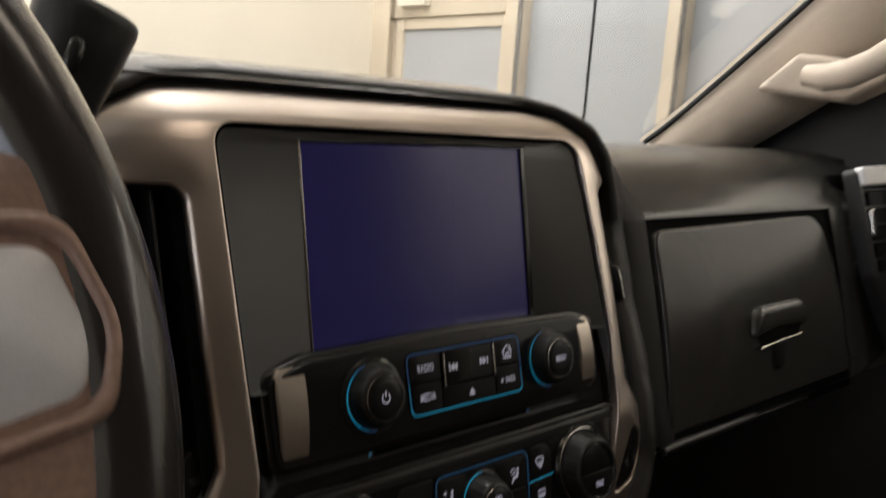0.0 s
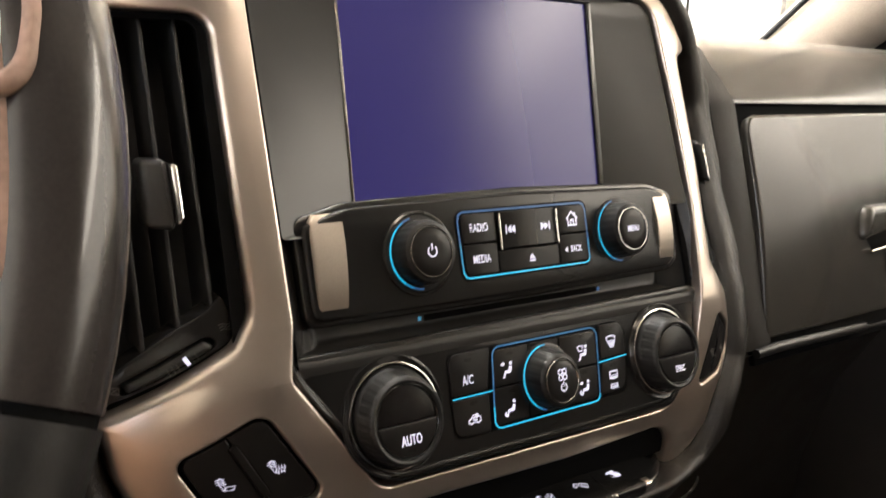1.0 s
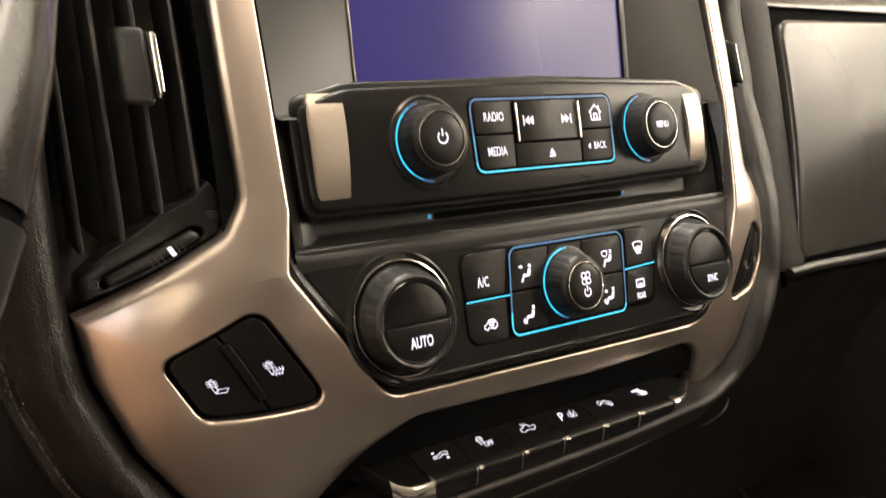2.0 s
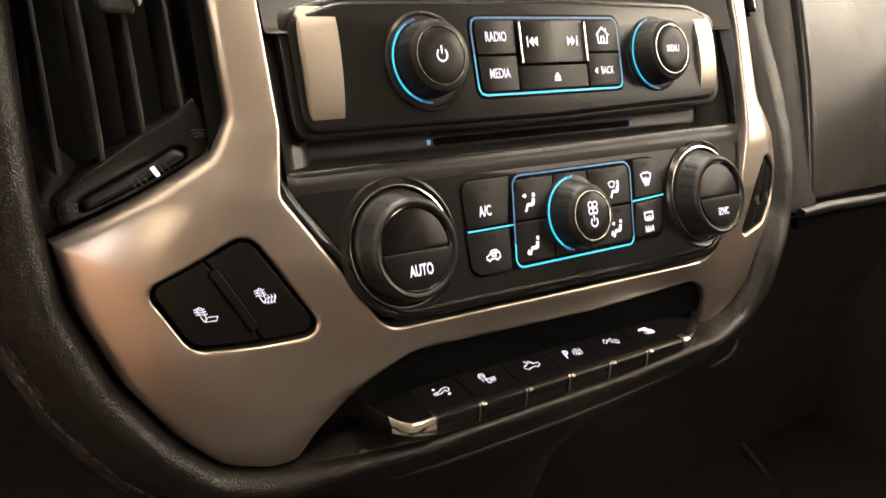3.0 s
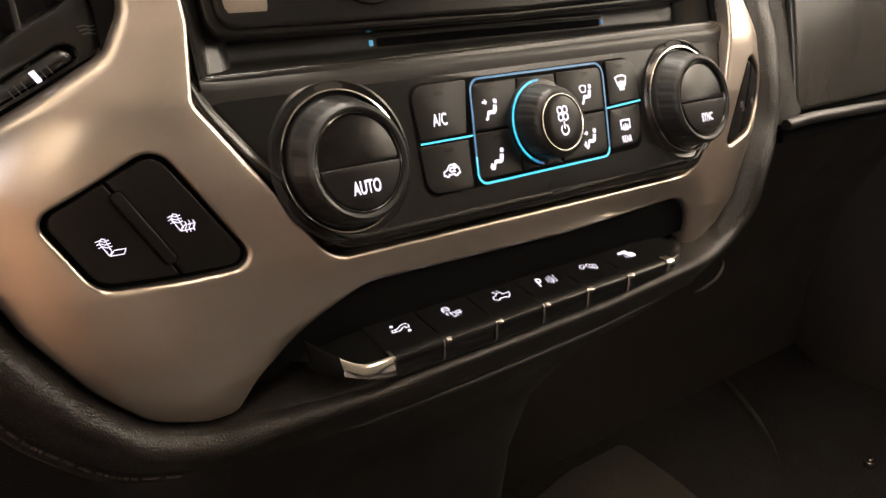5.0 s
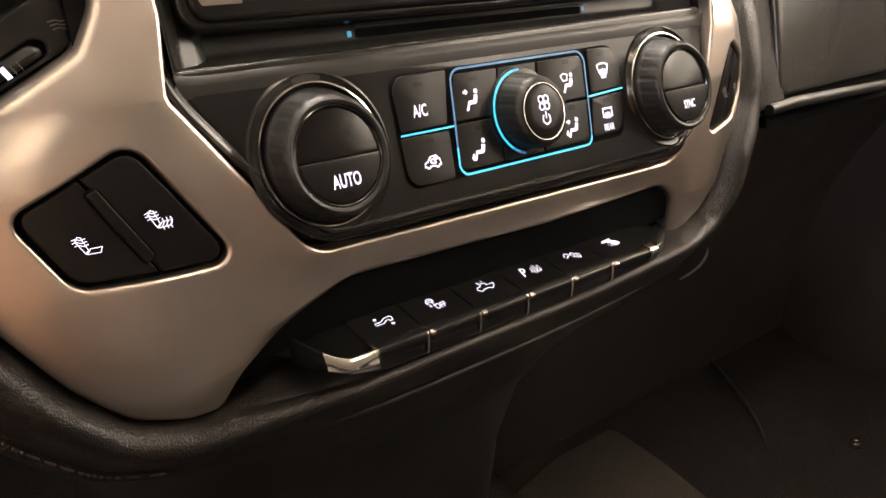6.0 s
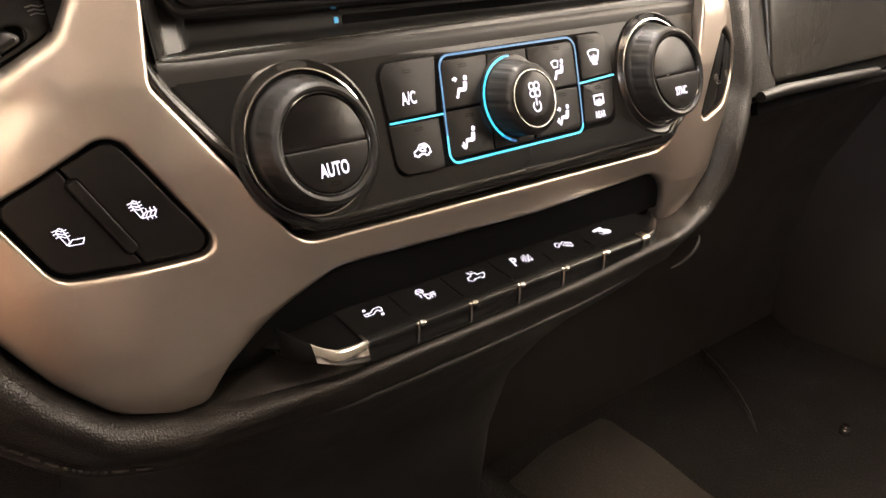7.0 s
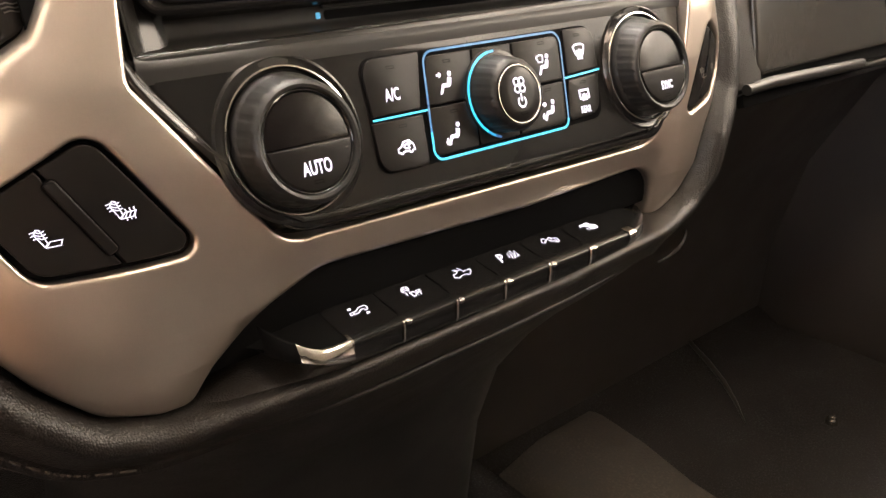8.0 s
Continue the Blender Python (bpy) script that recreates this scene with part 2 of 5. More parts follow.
def loft(rows, closed_rows=False, caps=False):
    """A skin over rows of points (metres)."""
    bm = bmesh.new()
    made = [[bm.verts.new(p) for p in row] for row in rows]
    for a, b in zip(made, made[1:]):
        n = len(a)
        for i in range(0 if closed_rows else 1, n):
            bm.faces.new((a[i - 1], a[i], b[i], b[i - 1]))
    if caps:
        bm.faces.new(made[0])
        bm.faces.new(made[-1][::-1])
    bmesh.ops.recalc_face_normals(bm, faces=bm.faces)
    return bm


def tube(points, radius, seg=12, closed=False, flat=1.0, side=Vector((1, 0, 0))):
    """A round bar along points in metres; radius may be a list."""
    pts = [Vector(p) for p in points]
    rows, n = [], len(pts)
    for i, p in enumerate(pts):
        a = pts[i - 1] if i or closed else pts[i]
        b = pts[(i + 1) % n] if i < n - 1 or closed else pts[i]
        d = (b - a).normalized()
        u = d.cross(side)
        u = u.normalized() if u.length > 1e-3 else d.orthogonal().normalized()
        v = d.cross(u)
        r = radius[i] if isinstance(radius, (list, tuple)) else radius
        rows.append([p + (u * math.cos(t) + v * math.sin(t) * flat) * r for t in (2 * math.pi * k / seg for k in range(seg))])
    if closed:
        rows.append(rows[0])
    bm = loft(rows, True, not closed)
    if closed:
        bmesh.ops.remove_doubles(bm, verts=bm.verts, dist=1e-6)
    return bm


def block(x0, x1, y0, y1, z0, z1, bev=0.0, seg=2):
    """A box in metres with rounded edges."""
    bm = bmesh.new()
    bmesh.ops.create_cube(bm, size=1)
    for v in bm.verts:
        v.co = ((x0 + x1) / 2 + v.co.x * (x1 - x0), (y0 + y1) / 2 + v.co.y * (y1 - y0), (z0 + z1) / 2 + v.co.z * (z1 - z0))
    if bev:
        bmesh.ops.bevel(bm, geom=bm.edges[:], offset=bev, segments=seg, profile=0.5, affect="EDGES")
    return bm


def join(*bms):
    out = bms[0]
    for other in bms[1:]:
        me = bpy.data.meshes.new("tmp")
        other.to_mesh(me)
        out.from_mesh(me)
        bpy.data.meshes.remove(me)
        other.free()
    return out


def strokes(place, cx, cz, lines, width, w=0.25, size=1.0, closed=()):
    """Printed lines: each a row of (u, v) round the centre, drawn with the given width."""
    bm = bmesh.new()
    for k, line in enumerate(lines):
        pts = [Vector((u * size, v * size)) for u, v in line]
        loop = k in closed
        n = len(pts)
        left, right = [], []
        for i in range(n):
            a = pts[i] - pts[i - 1] if (i or loop) else pts[1] - pts[0]
            b = pts[(i + 1) % n] - pts[i] if (i < n - 1 or loop) else a
            a.normalize(), b.normalize()
            m = Vector((-a.y, a.x)) + Vector((-b.y, b.x))
            m = m.normalized() if m.length > 0.2 else Vector((-a.y, a.x))
            m *= width / 2 / max(m.dot(Vector((-a.y, a.x))), 0.5)
            left.append(pts[i] + m), right.append(pts[i] - m)
        lv = [bm.verts.new(place(cx + p.x, cz + p.y, w)) for p in left]
        rv = [bm.verts.new(place(cx + p.x, cz + p.y, w)) for p in right]
        for i in range(0 if loop else 1, n):
            bm.faces.new((lv[i - 1], rv[i - 1], rv[i], lv[i]))
    return bm


def patches(place, cx, cz, polys, w=0.25, size=1.0):
    """Printed filled shapes round the centre."""
    bm = bmesh.new()
    for poly in polys:
        loop = ccw([(u * size, v * size) for u, v in poly])
        vs = [bm.verts.new(place(cx + p.x, cz + p.y, w)) for p in loop]
        for tri in tessellate_polygon([[Vector((p.x, p.y, 0)) for p in loop]]):
            bm.faces.new([vs[i] for i in tri])
    return bm


def ring_line(r, n=20, a0=0.0, a1=360.0, cx=0.0, cz=0.0):
    return [(cx + r * math.cos(radians(a0 + (a1 - a0) * k / n)), cz + r * math.sin(radians(a0 + (a1 - a0) * k / n))) for k in range(n + 1)]


def disc(r, cx=0.0, cz=0.0, n=14):
    return ring_line(r, n, 0, 360, cx, cz)[:-1]


def lettering(place, cx, cz, text, height, narrow=0.8, w=0.25, bold=0.0, slant=0.0):
    """Printed words in the built-in font, height of the capitals in millimetres."""
    cu = bpy.data.curves.new("tmp", "FONT")
    cu.body, cu.size, cu.align_x, cu.align_y = text, height / 0.70, "CENTER", "CENTER"
    cu.offset, cu.resolution_u = bold, 3
    ob = new("tmp", cu)
    me = bpy.data.meshes.new_from_object(ob.evaluated_get(bpy.context.evaluated_depsgraph_get()))
    bpy.data.objects.remove(ob)
    bm = bmesh.new()
    bm.from_mesh(me)
    bpy.data.meshes.remove(me)
    for v in bm.verts:
        v.co = place(cx + v.co.x * narrow + slant * v.co.y, cz + v.co.y, w)
    return bm


def part(name, bm, mat, parent=None, label="", angle=38.0):
    """Links a bmesh as one mesh object, smooth but for its sharp edges."""
    me = bpy.data.meshes.new(name)
    bm.to_mesh(me)
    bm.free()
    me.polygons.foreach_set("use_smooth", [True] * len(me.polygons))
    me.set_sharp_from_angle(angle=radians(angle))
    me.materials.append(mat)
    ob = new(name, me)
    if parent:
        ob.parent = parent
    if label:
        ob["label"] = label
    return ob


def thing(name, label, category, group="", kind=""):
    return tagged(new(name), label, category, group, kind)


def plane_place(y0, z0, slope):
    """A flat panel that leans back: y0 at the height z0; w stands out along its normal."""
    n = 1 / math.hypot(1, slope)
    return lambda x, z, w: Vector((x, y0 + slope * (z - z0) - w * n, z + w * slope * n)) * 0.001


def lerp_table(table, v):
    for (a, fa), (b, fb) in zip(table, table[1:]):
        if v <= b:
            k = min(max((v - a) / (b - a), 0), 1)
            return fa + (fb - fa) * k
    return table[-1][1]


LEAN = [(1120, 36), (1150, 25), (1168, 19), (1182, 15.3), (1196, 13.4), (1224, 13), (1255, 14.2), (1281, 18), (1305, 25.5), (1337, 37), (1462, 82), (1470, 85.6), (1475, 89), (1480, 94), (1484, 99.5), (1488, 107), (1495, 118)]


def face_depth(x, z):
    """How far ahead the face of the centre stack lies."""
    side = max(abs(x) - 145, 0)
    return lerp_table(LEAN, z) + side * side * (0.0053 if x < 0 else 0.0125)


def face(x, z, w):
    return Vector((x, face_depth(x, z) - w, z)) * 0.001


RADIO = plane_place(40, 1337, 0.28)
CLIMATE = plane_place(11, 1236, 0.30)
DISPLAY = plane_place(63, 1354, 0.21)
GLOVE = plane_place(103, 1393, 0.30)


# ---- centre stack: the silver bezel ----
def mirror(points):
    return [(-p[0], *p[1:]) for p in points[::-1]]


TOP_LEFT = [(-207, 1439, 0), (-206, 1458, 8), (-190, 1475, 12), (-166, 1485, 16), (-132, 1488, 30)]
TOP_RIGHT = [(100, 1486.5, 30), (129, 1482, 14), (152, 1468.5, 16), (167, 1449, 14), (180, 1437, 6)]
VENT_LEFT = [(-222, 1266, 0), (-168, 1296.5, 10), (-160, 1310, 14), (-160, 1438.5, 9)]
LOBE_LEFT = [(-154, 1164, 14), (-173, 1170.5, 20), (-189.5, 1187.5, 30), (-205.5, 1211, 30), (-218, 1241, 30)]
LOBE_RIGHT = [(157, 1432, 6), (156, 1366, 30), (151, 1303, 12), (165, 1283, 14), (175, 1262, 16), (170, 1238, 20), (153, 1214, 25), (147, 1196, 20), (136, 1181, 16), (125, 1172, 6), (112.5, 1164, 0)]
BEZEL = [
    *TOP_LEFT[1:], *TOP_RIGHT, *LOBE_RIGHT,
    (111.5, 1203.5, 18), (20, 1201, 30), (-88, 1204.5, 30), (-116, 1193.5, 60), (-133, 1178.5, 30), (-142, 1164, 7),
    *LOBE_LEFT, *VENT_LEFT, (-207, 1439, 0),
]
OPENING = [(-142.5, 1470, 11), (-142, 1305, 20), (-146, 1281, 5), (-103, 1219.5, 16), (104, 1216, 18), (126, 1252, 20), (134, 1290, 6),
           (139.5, 1340, 30), (139.5, 1400, 30), (136, 1468, 15)]
SEAT_LEFT = [(-197, 1250, 6), (-160, 1270, 8), (-131, 1224.5, 5), (-183, 1225, 9)]
SEAT_RIGHT = [(130, 1225, 3), (152, 1232, 8), (163, 1247, 10), (161, 1262, 8), (149, 1272, 3), (140, 1255, 10)]

bezel = thing("center_bezel", "satin champagne-silver painted bezel framing the centre stack", "bezel")
part("frame", plate(face, fillet(BEZEL), [fillet(OPENING), fillet(SEAT_LEFT), fillet(SEAT_RIGHT)], -9, 0, (3.2, 1.6, 1.8, 1.8), 4.5, 6, True, 3.2, 20), SILVER, bezel, angle=50)

# dark liner just behind the bezel, seen in the joints
part("liner", plate(lambda x, z, w: face(x, z, w - 8), fillet([(-226, 1262, 4), (-226, 1440, 10), (-204, 1466, 10), (-160, 1482, 10), (110, 1482, 10), (150, 1466, 10), (178, 1436, 10), (200, 1420, 10), (196, 1300, 4), (176, 1240, 10), (150, 1182, 10), (-150, 1172, 10), (-196, 1205, 10)]),
             [fillet([(-139, 1467, 10), (-139, 1215, 10), (128, 1213, 10), (134, 1465, 10)]), fillet(mirror([(225, 1264, 2), (167, 1296, 6), (164, 1436, 6), (210, 1436, 6), (224, 1400, 4)])),
              fillet([(190, 1302, 3), (158, 1298, 4), (160, 1430, 6), (178, 1430, 6), (196, 1410, 4)])], -2, 0, 0, 14), GAP, bezel, "black inner liner seen in the joints")

# ---- soft rim round the bezel ----
RIM_PATH = fillet([(-152, 1163.2, 20), (-173.6, 1169.8, 24), (-190.6, 1186.3, 30), (-208, 1210, 30), (-220.5, 1241, 30), (-224, 1268, 20), (-224, 1310, 40), (-221, 1390, 40), (-212, 1445, 20),
                   (-204, 1464, 10), (-190, 1478, 14), (-166, 1488, 18), (-130, 1491, 30), (104, 1489.5, 30), (131, 1485, 14), (155, 1471.5, 16), (172, 1451, 14), (190, 1433, 10),
                   (203, 1400, 30), (201, 1350, 40), (190, 1296, 30), (180, 1262, 16), (174, 1236, 20), (157, 1212, 20), (150, 1193, 18), (137, 1179, 14), (118, 1173.5, 20), (78, 1170, 30), (30, 1166, 40)])
RIM_SECTION = [(-1.0, -9), (0, -4.5), (1.2, -1.5), (3, 1.6), (5, 3.6), (7.5, 4.4), (10, 3.8), (12.5, 1.6), (15, -2), (19, -7.5), (23, -12.5), (26, -14.5), (28, -14.3), (29.5, -16), (31, -22), (34, -75)]
RIM_TOP = [(-1.0, -8), (0.3, -2), (1.2, 0), (2.6, 1.4), (4.2, 1.6), (5.6, 0.8), (6.8, -0.6), (7.8, -3), (8.4, -6), (8.8, -10), (9, -16), (9, -24), (8, -34), (7, -46), (5, -60), (3, -80)]

# below the keys: a tight ridge and a steep face down to the lower panel
RIM_UNDER = [(-1.0, -9), (-1.8, 3), (-2.6, 11), (-3.2, 16), (-3.0, 18), (-2.2, 19.6), (-0.6, 20.2), (2, 19.2), (5.5, 17.2), (9, 15.2), (11.5, 13.4), (13.5, 12), (14.5, 10.5), (15.2, 7), (16, 0), (20, -40)]

def rim_loop():
    loop = ccw(RIM_PATH)
    dense = []
    for i in range(len(loop)):
        a, b = loop[i - 1], loop[i]
        n = max(1, int((b - a).length / 5))
        dense += [a + (b - a) * (k + 1) / n for k in range(n)]
    return dense


def rim_point(dense, i, d, w):
    n = len(dense)
    along = (dense[(i + 7) % n] - dense[i - 7]).normalized()
    p = dense[i] + Vector((along.y, -along.x)) * d
    return Vector((p.x, face_depth(dense[i].x, dense[i].y) - w, p.y)) * 0.001


def rim_mesh(dense, first, last):
    rows, n = [], len(dense)
    for i in range(n):
        z = dense[i].y
        top = min(max((z - 1405) / 60, 0), 1)
        low = min(max((1300 - z) / 60, 0), 1)
        right = min(max((dense[i].x - 130) / 40, 0), 1)
        under = min(max((1184 - z) / 12, 0), 1) * min(max((160 - abs(dense[i].x)) / 60, 0), 1)
        row = []
        for (d0, w0), (d1, w1), (d2, w2) in list(zip(RIM_SECTION, RIM_TOP, RIM_UNDER))[first:last]:
            dd, ww = d0 + (d1 - d0) * top, w0 + (w1 - w0) * top
            if ww > 0 and top < 1:
                ww *= 0.5 + 0.5 * low
            dd *= 1 + 0.5 * right
            row.append(rim_point(dense, i, dd + (d2 - dd) * under, ww + (w2 - ww) * under))
        rows.append(row)
    rows.append(rows[0])
    bm = loft(rows)
    bmesh.ops.remove_doubles(bm, verts=bm.verts, dist=1e-6)
    bmesh.ops.recalc_face_normals(bm, faces=bm.faces)
    return bm


rim_dense = rim_loop()
rim = thing("dash_trim_roll", "black grained soft-touch roll around the silver bezel", "dash trim")
part("roll", rim_mesh(rim_dense, 0, 11), SOFT, rim, angle=60)
flange = part("flange", rim_mesh(rim_dense, 10, 16), SOFT, rim, "sewn outer flange", 60)

# stitching along the outer edge of the roll, lower left
for i in range(len(rim_dense)):
    if rim_dense[i].x < -160 and rim_dense[i].y < 1300:
        a, b = rim_point(rim_dense, i, 25.4, -12.7), rim_point(rim_dense, (i + 1) % len(rim_dense), 25.4, -12.7)
        if (b - a).length > 0.0012:
            part("stitch", tube([a.lerp(b, 0.12), a.lerp(b, 0.5) + Vector((0, -0.0006, 0.0002)), a.lerp(b, 0.8)], [0.0004, 0.0006, 0.0004], 6), THREAD, flange)

# ---- display ----
display = thing("touch_display", "idle touch display glowing dark violet blue in a charcoal surround", "display")
SURROUND_OUT = fillet([(-140.5, 1467.5, 9), (-140.5, 1340, 2), (137, 1340, 2), (135, 1465.5, 12)], 4)


def surround_mesh():
    outer = ccw(SURROUND_OUT)
    inner_pts = []
    for p in outer:
        inner_pts.append(Vector((min(max(p.x, -94.5), 82), min(max(p.y, 1346), 1462))))
    rows = [[], [], [], []]
    for p, q in zip(outer, inner_pts):
        a = face(p.x, p.y, -3.5)
        b = face(p.x + (q.x - p.x) * 0.05, p.y + (q.y - p.y) * 0.05, -4)
        c = DISPLAY(q.x, q.y, 1.2)
        d = DISPLAY(q.x, q.y, -3)
        for row, v in zip(rows, (a, b, c, d)):
            row.append(v)
    return loft(rows, True)


part("surround", surround_mesh(), SURROUND, display, "charcoal satin surround sloping in to the glass", 30)
part("glass", plate(DISPLAY, fillet([(-93, 1461, 1), (-93, 1342, 1), (77.5, 1342, 1), (77.5, 1461, 1)]), (), -2, 0, 0.3), SCREEN, display, "violet-blue glowing display glass")
part("bezel_strip", plate(DISPLAY, fillet([(78, 1461.5, 0), (78, 1342, 0), (82, 1342, 0), (82, 1461.5, 0)]), (), -2, 1.2, 0.3), PIANO, display, "gloss black strip beside the glass")
part("bezel_edge", plate(DISPLAY, fillet([(-94.6, 1461.5, 0), (-94.6, 1342, 0), (-93.2, 1342, 0), (-93.2, 1461.5, 0)]), (), -2, 1.6, 0.2), DULL, display, "thin light edge beside the glass")

# ---- radio bar ----
radio = thing("radio_panel", "black radio control bar with silver end caps and backlit keys", "radio")
RADIO_OUT = [(-130, 1302, 7), (-131, 1346, 6), (-108, 1352.5, 30), (0, 1354.5, 60), (104, 1352, 30), (122, 1345, 6), (121, 1304, 12), (0, 1301, 60)]
part("gasket", plate(RADIO, fillet([(-133.5, 1299.5, 8), (-134.5, 1349, 7), (-108, 1355.5, 30), (0, 1357.5, 60), (104, 1355, 30), (126, 1348, 7), (124.5, 1301, 12), (0, 1298.5, 60)]), (), -24, -2.5, 2.0), GASKET, radio, "black gasket round the radio bar")
body = part("body", plate(RADIO, fillet(RADIO_OUT), (), -8, 0, 2.2, 0, 4), PANEL, radio)


def end_cap(corners):
    """A silver cap bowed from top to bottom; corners: x at the foot and the head of its outer and inner edge, foot, head."""
    out0, out1, in0, in1, z0, z1 = corners
    rows = []
    for k in range(15):
        v = k / 14
        z, bow = z0 + (z1 - z0) * v, 2.2 - 3.0 * (2 * v - 1) ** 2 - 1.0 * abs(2 * v - 1) ** 9
        round_off = 2.4 * abs(2 * v - 1) ** 14
        a, b = out0 + (out1 - out0) * v, in0 + (in1 - in0) * v
        side = 1 if b > a else -1
        a += side * round_off
        rows.append([RADIO(a, z, -3), RADIO(a, z, bow - 1.3), RADIO(a + side * 0.5, z, bow - 0.4), RADIO(a + side * 1.4, z, bow), RADIO((a + b) / 2, z, bow), RADIO(b - side * 0.3, z, bow), RADIO(b, z, bow - 0.3), RADIO(b, z, -3)])
    return loft(rows)


part("end_cap", end_cap((-127.4, -127.4, -112, -109.5, 1302.6, 1350.6)), CAPSILVER, radio, "silver end cap", 14)
part("end_cap", end_cap((118.4, 119, 105, 105, 1304.6, 1349.6)), CAPSILVER, radio, "silver end cap", 14)


def cheek(x0, x1):
    """The side wall of the recess that runs from the bezel in to the radio bar."""
    rows = []
    for z in (1284, 1290, 1296, 1302, 1312, 1322, 1332, 1340, 1346, 1349):
        a, b = face(x0, z, -3.4), RADIO(x1, z, -9)
        rows.append([a + Vector((0, 0.006, 0)), a, a.lerp(b, 0.12) + Vector((0, 0.0022, 0)), a.lerp(b, 0.4) + Vector((0, 0.0036, 0)), a.lerp(b, 0.75) + Vector((0, 0.0022, 0)), b, b + Vector(((x0 - x1) * -0.0004, 0.004, 0))])
    return loft(rows)


# one recess, two skins: left picked to look lit, right to stay dark
for x0, x1 in ((-141.5, -129), (138.2, 121)):
    part("cheek", cheek(x0, x1), SATIN if x0 < 0 else BLACK, radio, "dark side of the recess", 60)

# keypad: a blue light guide runs round it
part("pad_recess", plate(RADIO, fillet([(-46, 1347.3, 5), (-45.5, 1310.8, 5), (47, 1310.8, 5), (47.5, 1347.3, 5)]), (), -0.5, 0.15, 0.1), GAP, radio)
for wide, mat, line in (
        (0.9, BLUE_LIGHT, [(-44.1, 1317), (-43.9, 1315.2), (-42.6, 1313.2), (-40, 1312.4), (42, 1312.4), (44.6, 1313.2), (45.6, 1315.2)]),
        (0.9, BLUE_MID, [(-44.1, 1317), (-44.3, 1330)]),
        (0.9, BLUE_MID, [(45.6, 1315.2), (45.8, 1326)]),
        (1.0, BLUE_DIM, [(-44.3, 1330), (-44.5, 1341), (-43.6, 1344.5), (-41, 1345.8), (42.5, 1345.8), (45, 1344.6), (46, 1341.5), (45.8, 1326)])):
    part("light_guide", strokes(RADIO, 0, 0, [line], wide, 0.5), mat, radio, "glowing blue light guide")
RADIO_CAPS = [
    ("RADIO", [(-43, 1344.6, 3), (-43, 1329.8, 0.6), (-21, 1329.8, 0.6), (-20.4, 1344.6, 0.6)]),
    ("MEDIA", [(-43, 1328.9, 0.6), (-42.6, 1313.6, 3), (-21.6, 1313.6, 0.6), (-21, 1328.9, 0.6)]),
    ("SEEK", [(-18.6, 1344.6, 0.6), (-19.2, 1325.2, 0.6), (20.6, 1325.2, 0.6), (21.4, 1344.6, 0.6)]),
    ("EJECT", [(-20.6, 1324.3, 0.6), (-21, 1313.6, 0.6), (21.6, 1313.6, 0.6), (21.8, 1324.3, 0.6)]),
    ("HOME", [(24, 1344.6, 0.6), (23.6, 1329.8, 0.6), (44.8, 1329.8, 0.6), (44.8, 1344.6, 3)]),
    ("BACK", [(23.4, 1328.9, 0.6), (22.6, 1313.6, 0.6), (44.4, 1313.6, 3), (44.8, 1328.9, 0.6)]),
]
HOUSE = [[(-5, 0.2), (0, 4.6), (5, 0.2)], [(-3.6, 1.2), (-3.6, -4), (3.6, -4), (3.6, 1.2)], [(-1.2, -4), (-1.2, -0.6), (1.2, -0.6), (1.2, -4)], [(3.2, 2.4), (3.2, 4.2)]]
for word, outline in RADIO_CAPS:
    key = part("key", plate(RADIO, fillet(outline), (), -0.3, 1.3 if word != "SEEK" else 1.6, 0.35), BUTTON if word != "SEEK" else PANEL, radio)
    cx = sum(p[0] for p in outline) / 4
    cz = sum(p[1] for p in outline) / 4
    if word in ("RADIO", "MEDIA"):
        part("word", lettering(RADIO, cx, cz, word, 4.2, 0.66, 1.45, 0.015), WHITE_INK, key)
    elif word == "BACK":
        bm = join(lettering(RADIO, cx + 1.3, cz - 0.5, word, 3.5, 0.66, 1.45, 0.04), patches(RADIO, cx - 6.2, cz - 0.5, [[(-1.2, 0), (0.9, 1.6), (0.9, -1.6)]], 1.45))
        part("word", bm, WHITE_INK, key)
    elif word == "SEEK":
        z = 1335
        part("icon", join(patches(RADIO, -12.5, z, [[(-0.6, 0), (2, 2.3), (2, -2.3)], [(2, 0), (4.6, 2.3), (4.6, -2.3)]], 1.75), strokes(RADIO, -12.5, z, [[(-1.5, 2.3), (-1.5, -2.3)]], 0.7, 1.75)), WHITE_INK, key)
        part("icon", join(patches(RADIO, 12.5, z, [[(0.6, 0), (-2, 2.3), (-2, -2.3)], [(3.2, 0), (0.6, 2.3), (0.6, -2.3)]], 1.75), strokes(RADIO, 12.5, z, [[(4.2, 2.3), (4.2, -2.3)]], 0.7, 1.75)), WHITE_INK, key)
        for sx in (-18.9, 21.6):
            part("chrome_blade", plate(RADIO, fillet([(sx - 0.8, 1325, 0.3), (sx + 0.4, 1325, 0.3), (sx + 0.8, 1343.5, 0.3), (sx - 0.4, 1343.5, 0.3)]), (), -0.3, 3.0, 0.3), CHROME, key, "thin chrome blade")
    elif word == "EJECT":
        part("icon", patches(RADIO, 2, cz, [[(-2.1, -0.6), (2.1, -0.6), (0, 2.2)], [(-2.1, -1.9), (2.1, -1.9), (2.1, -1.1), (-2.1, -1.1)]], 1.45), WHITE_INK, key)
    elif word == "HOME":
        part("icon", strokes(RADIO, cx, cz, HOUSE, 0.75, 1.45, 0.85), WHITE_INK, key)


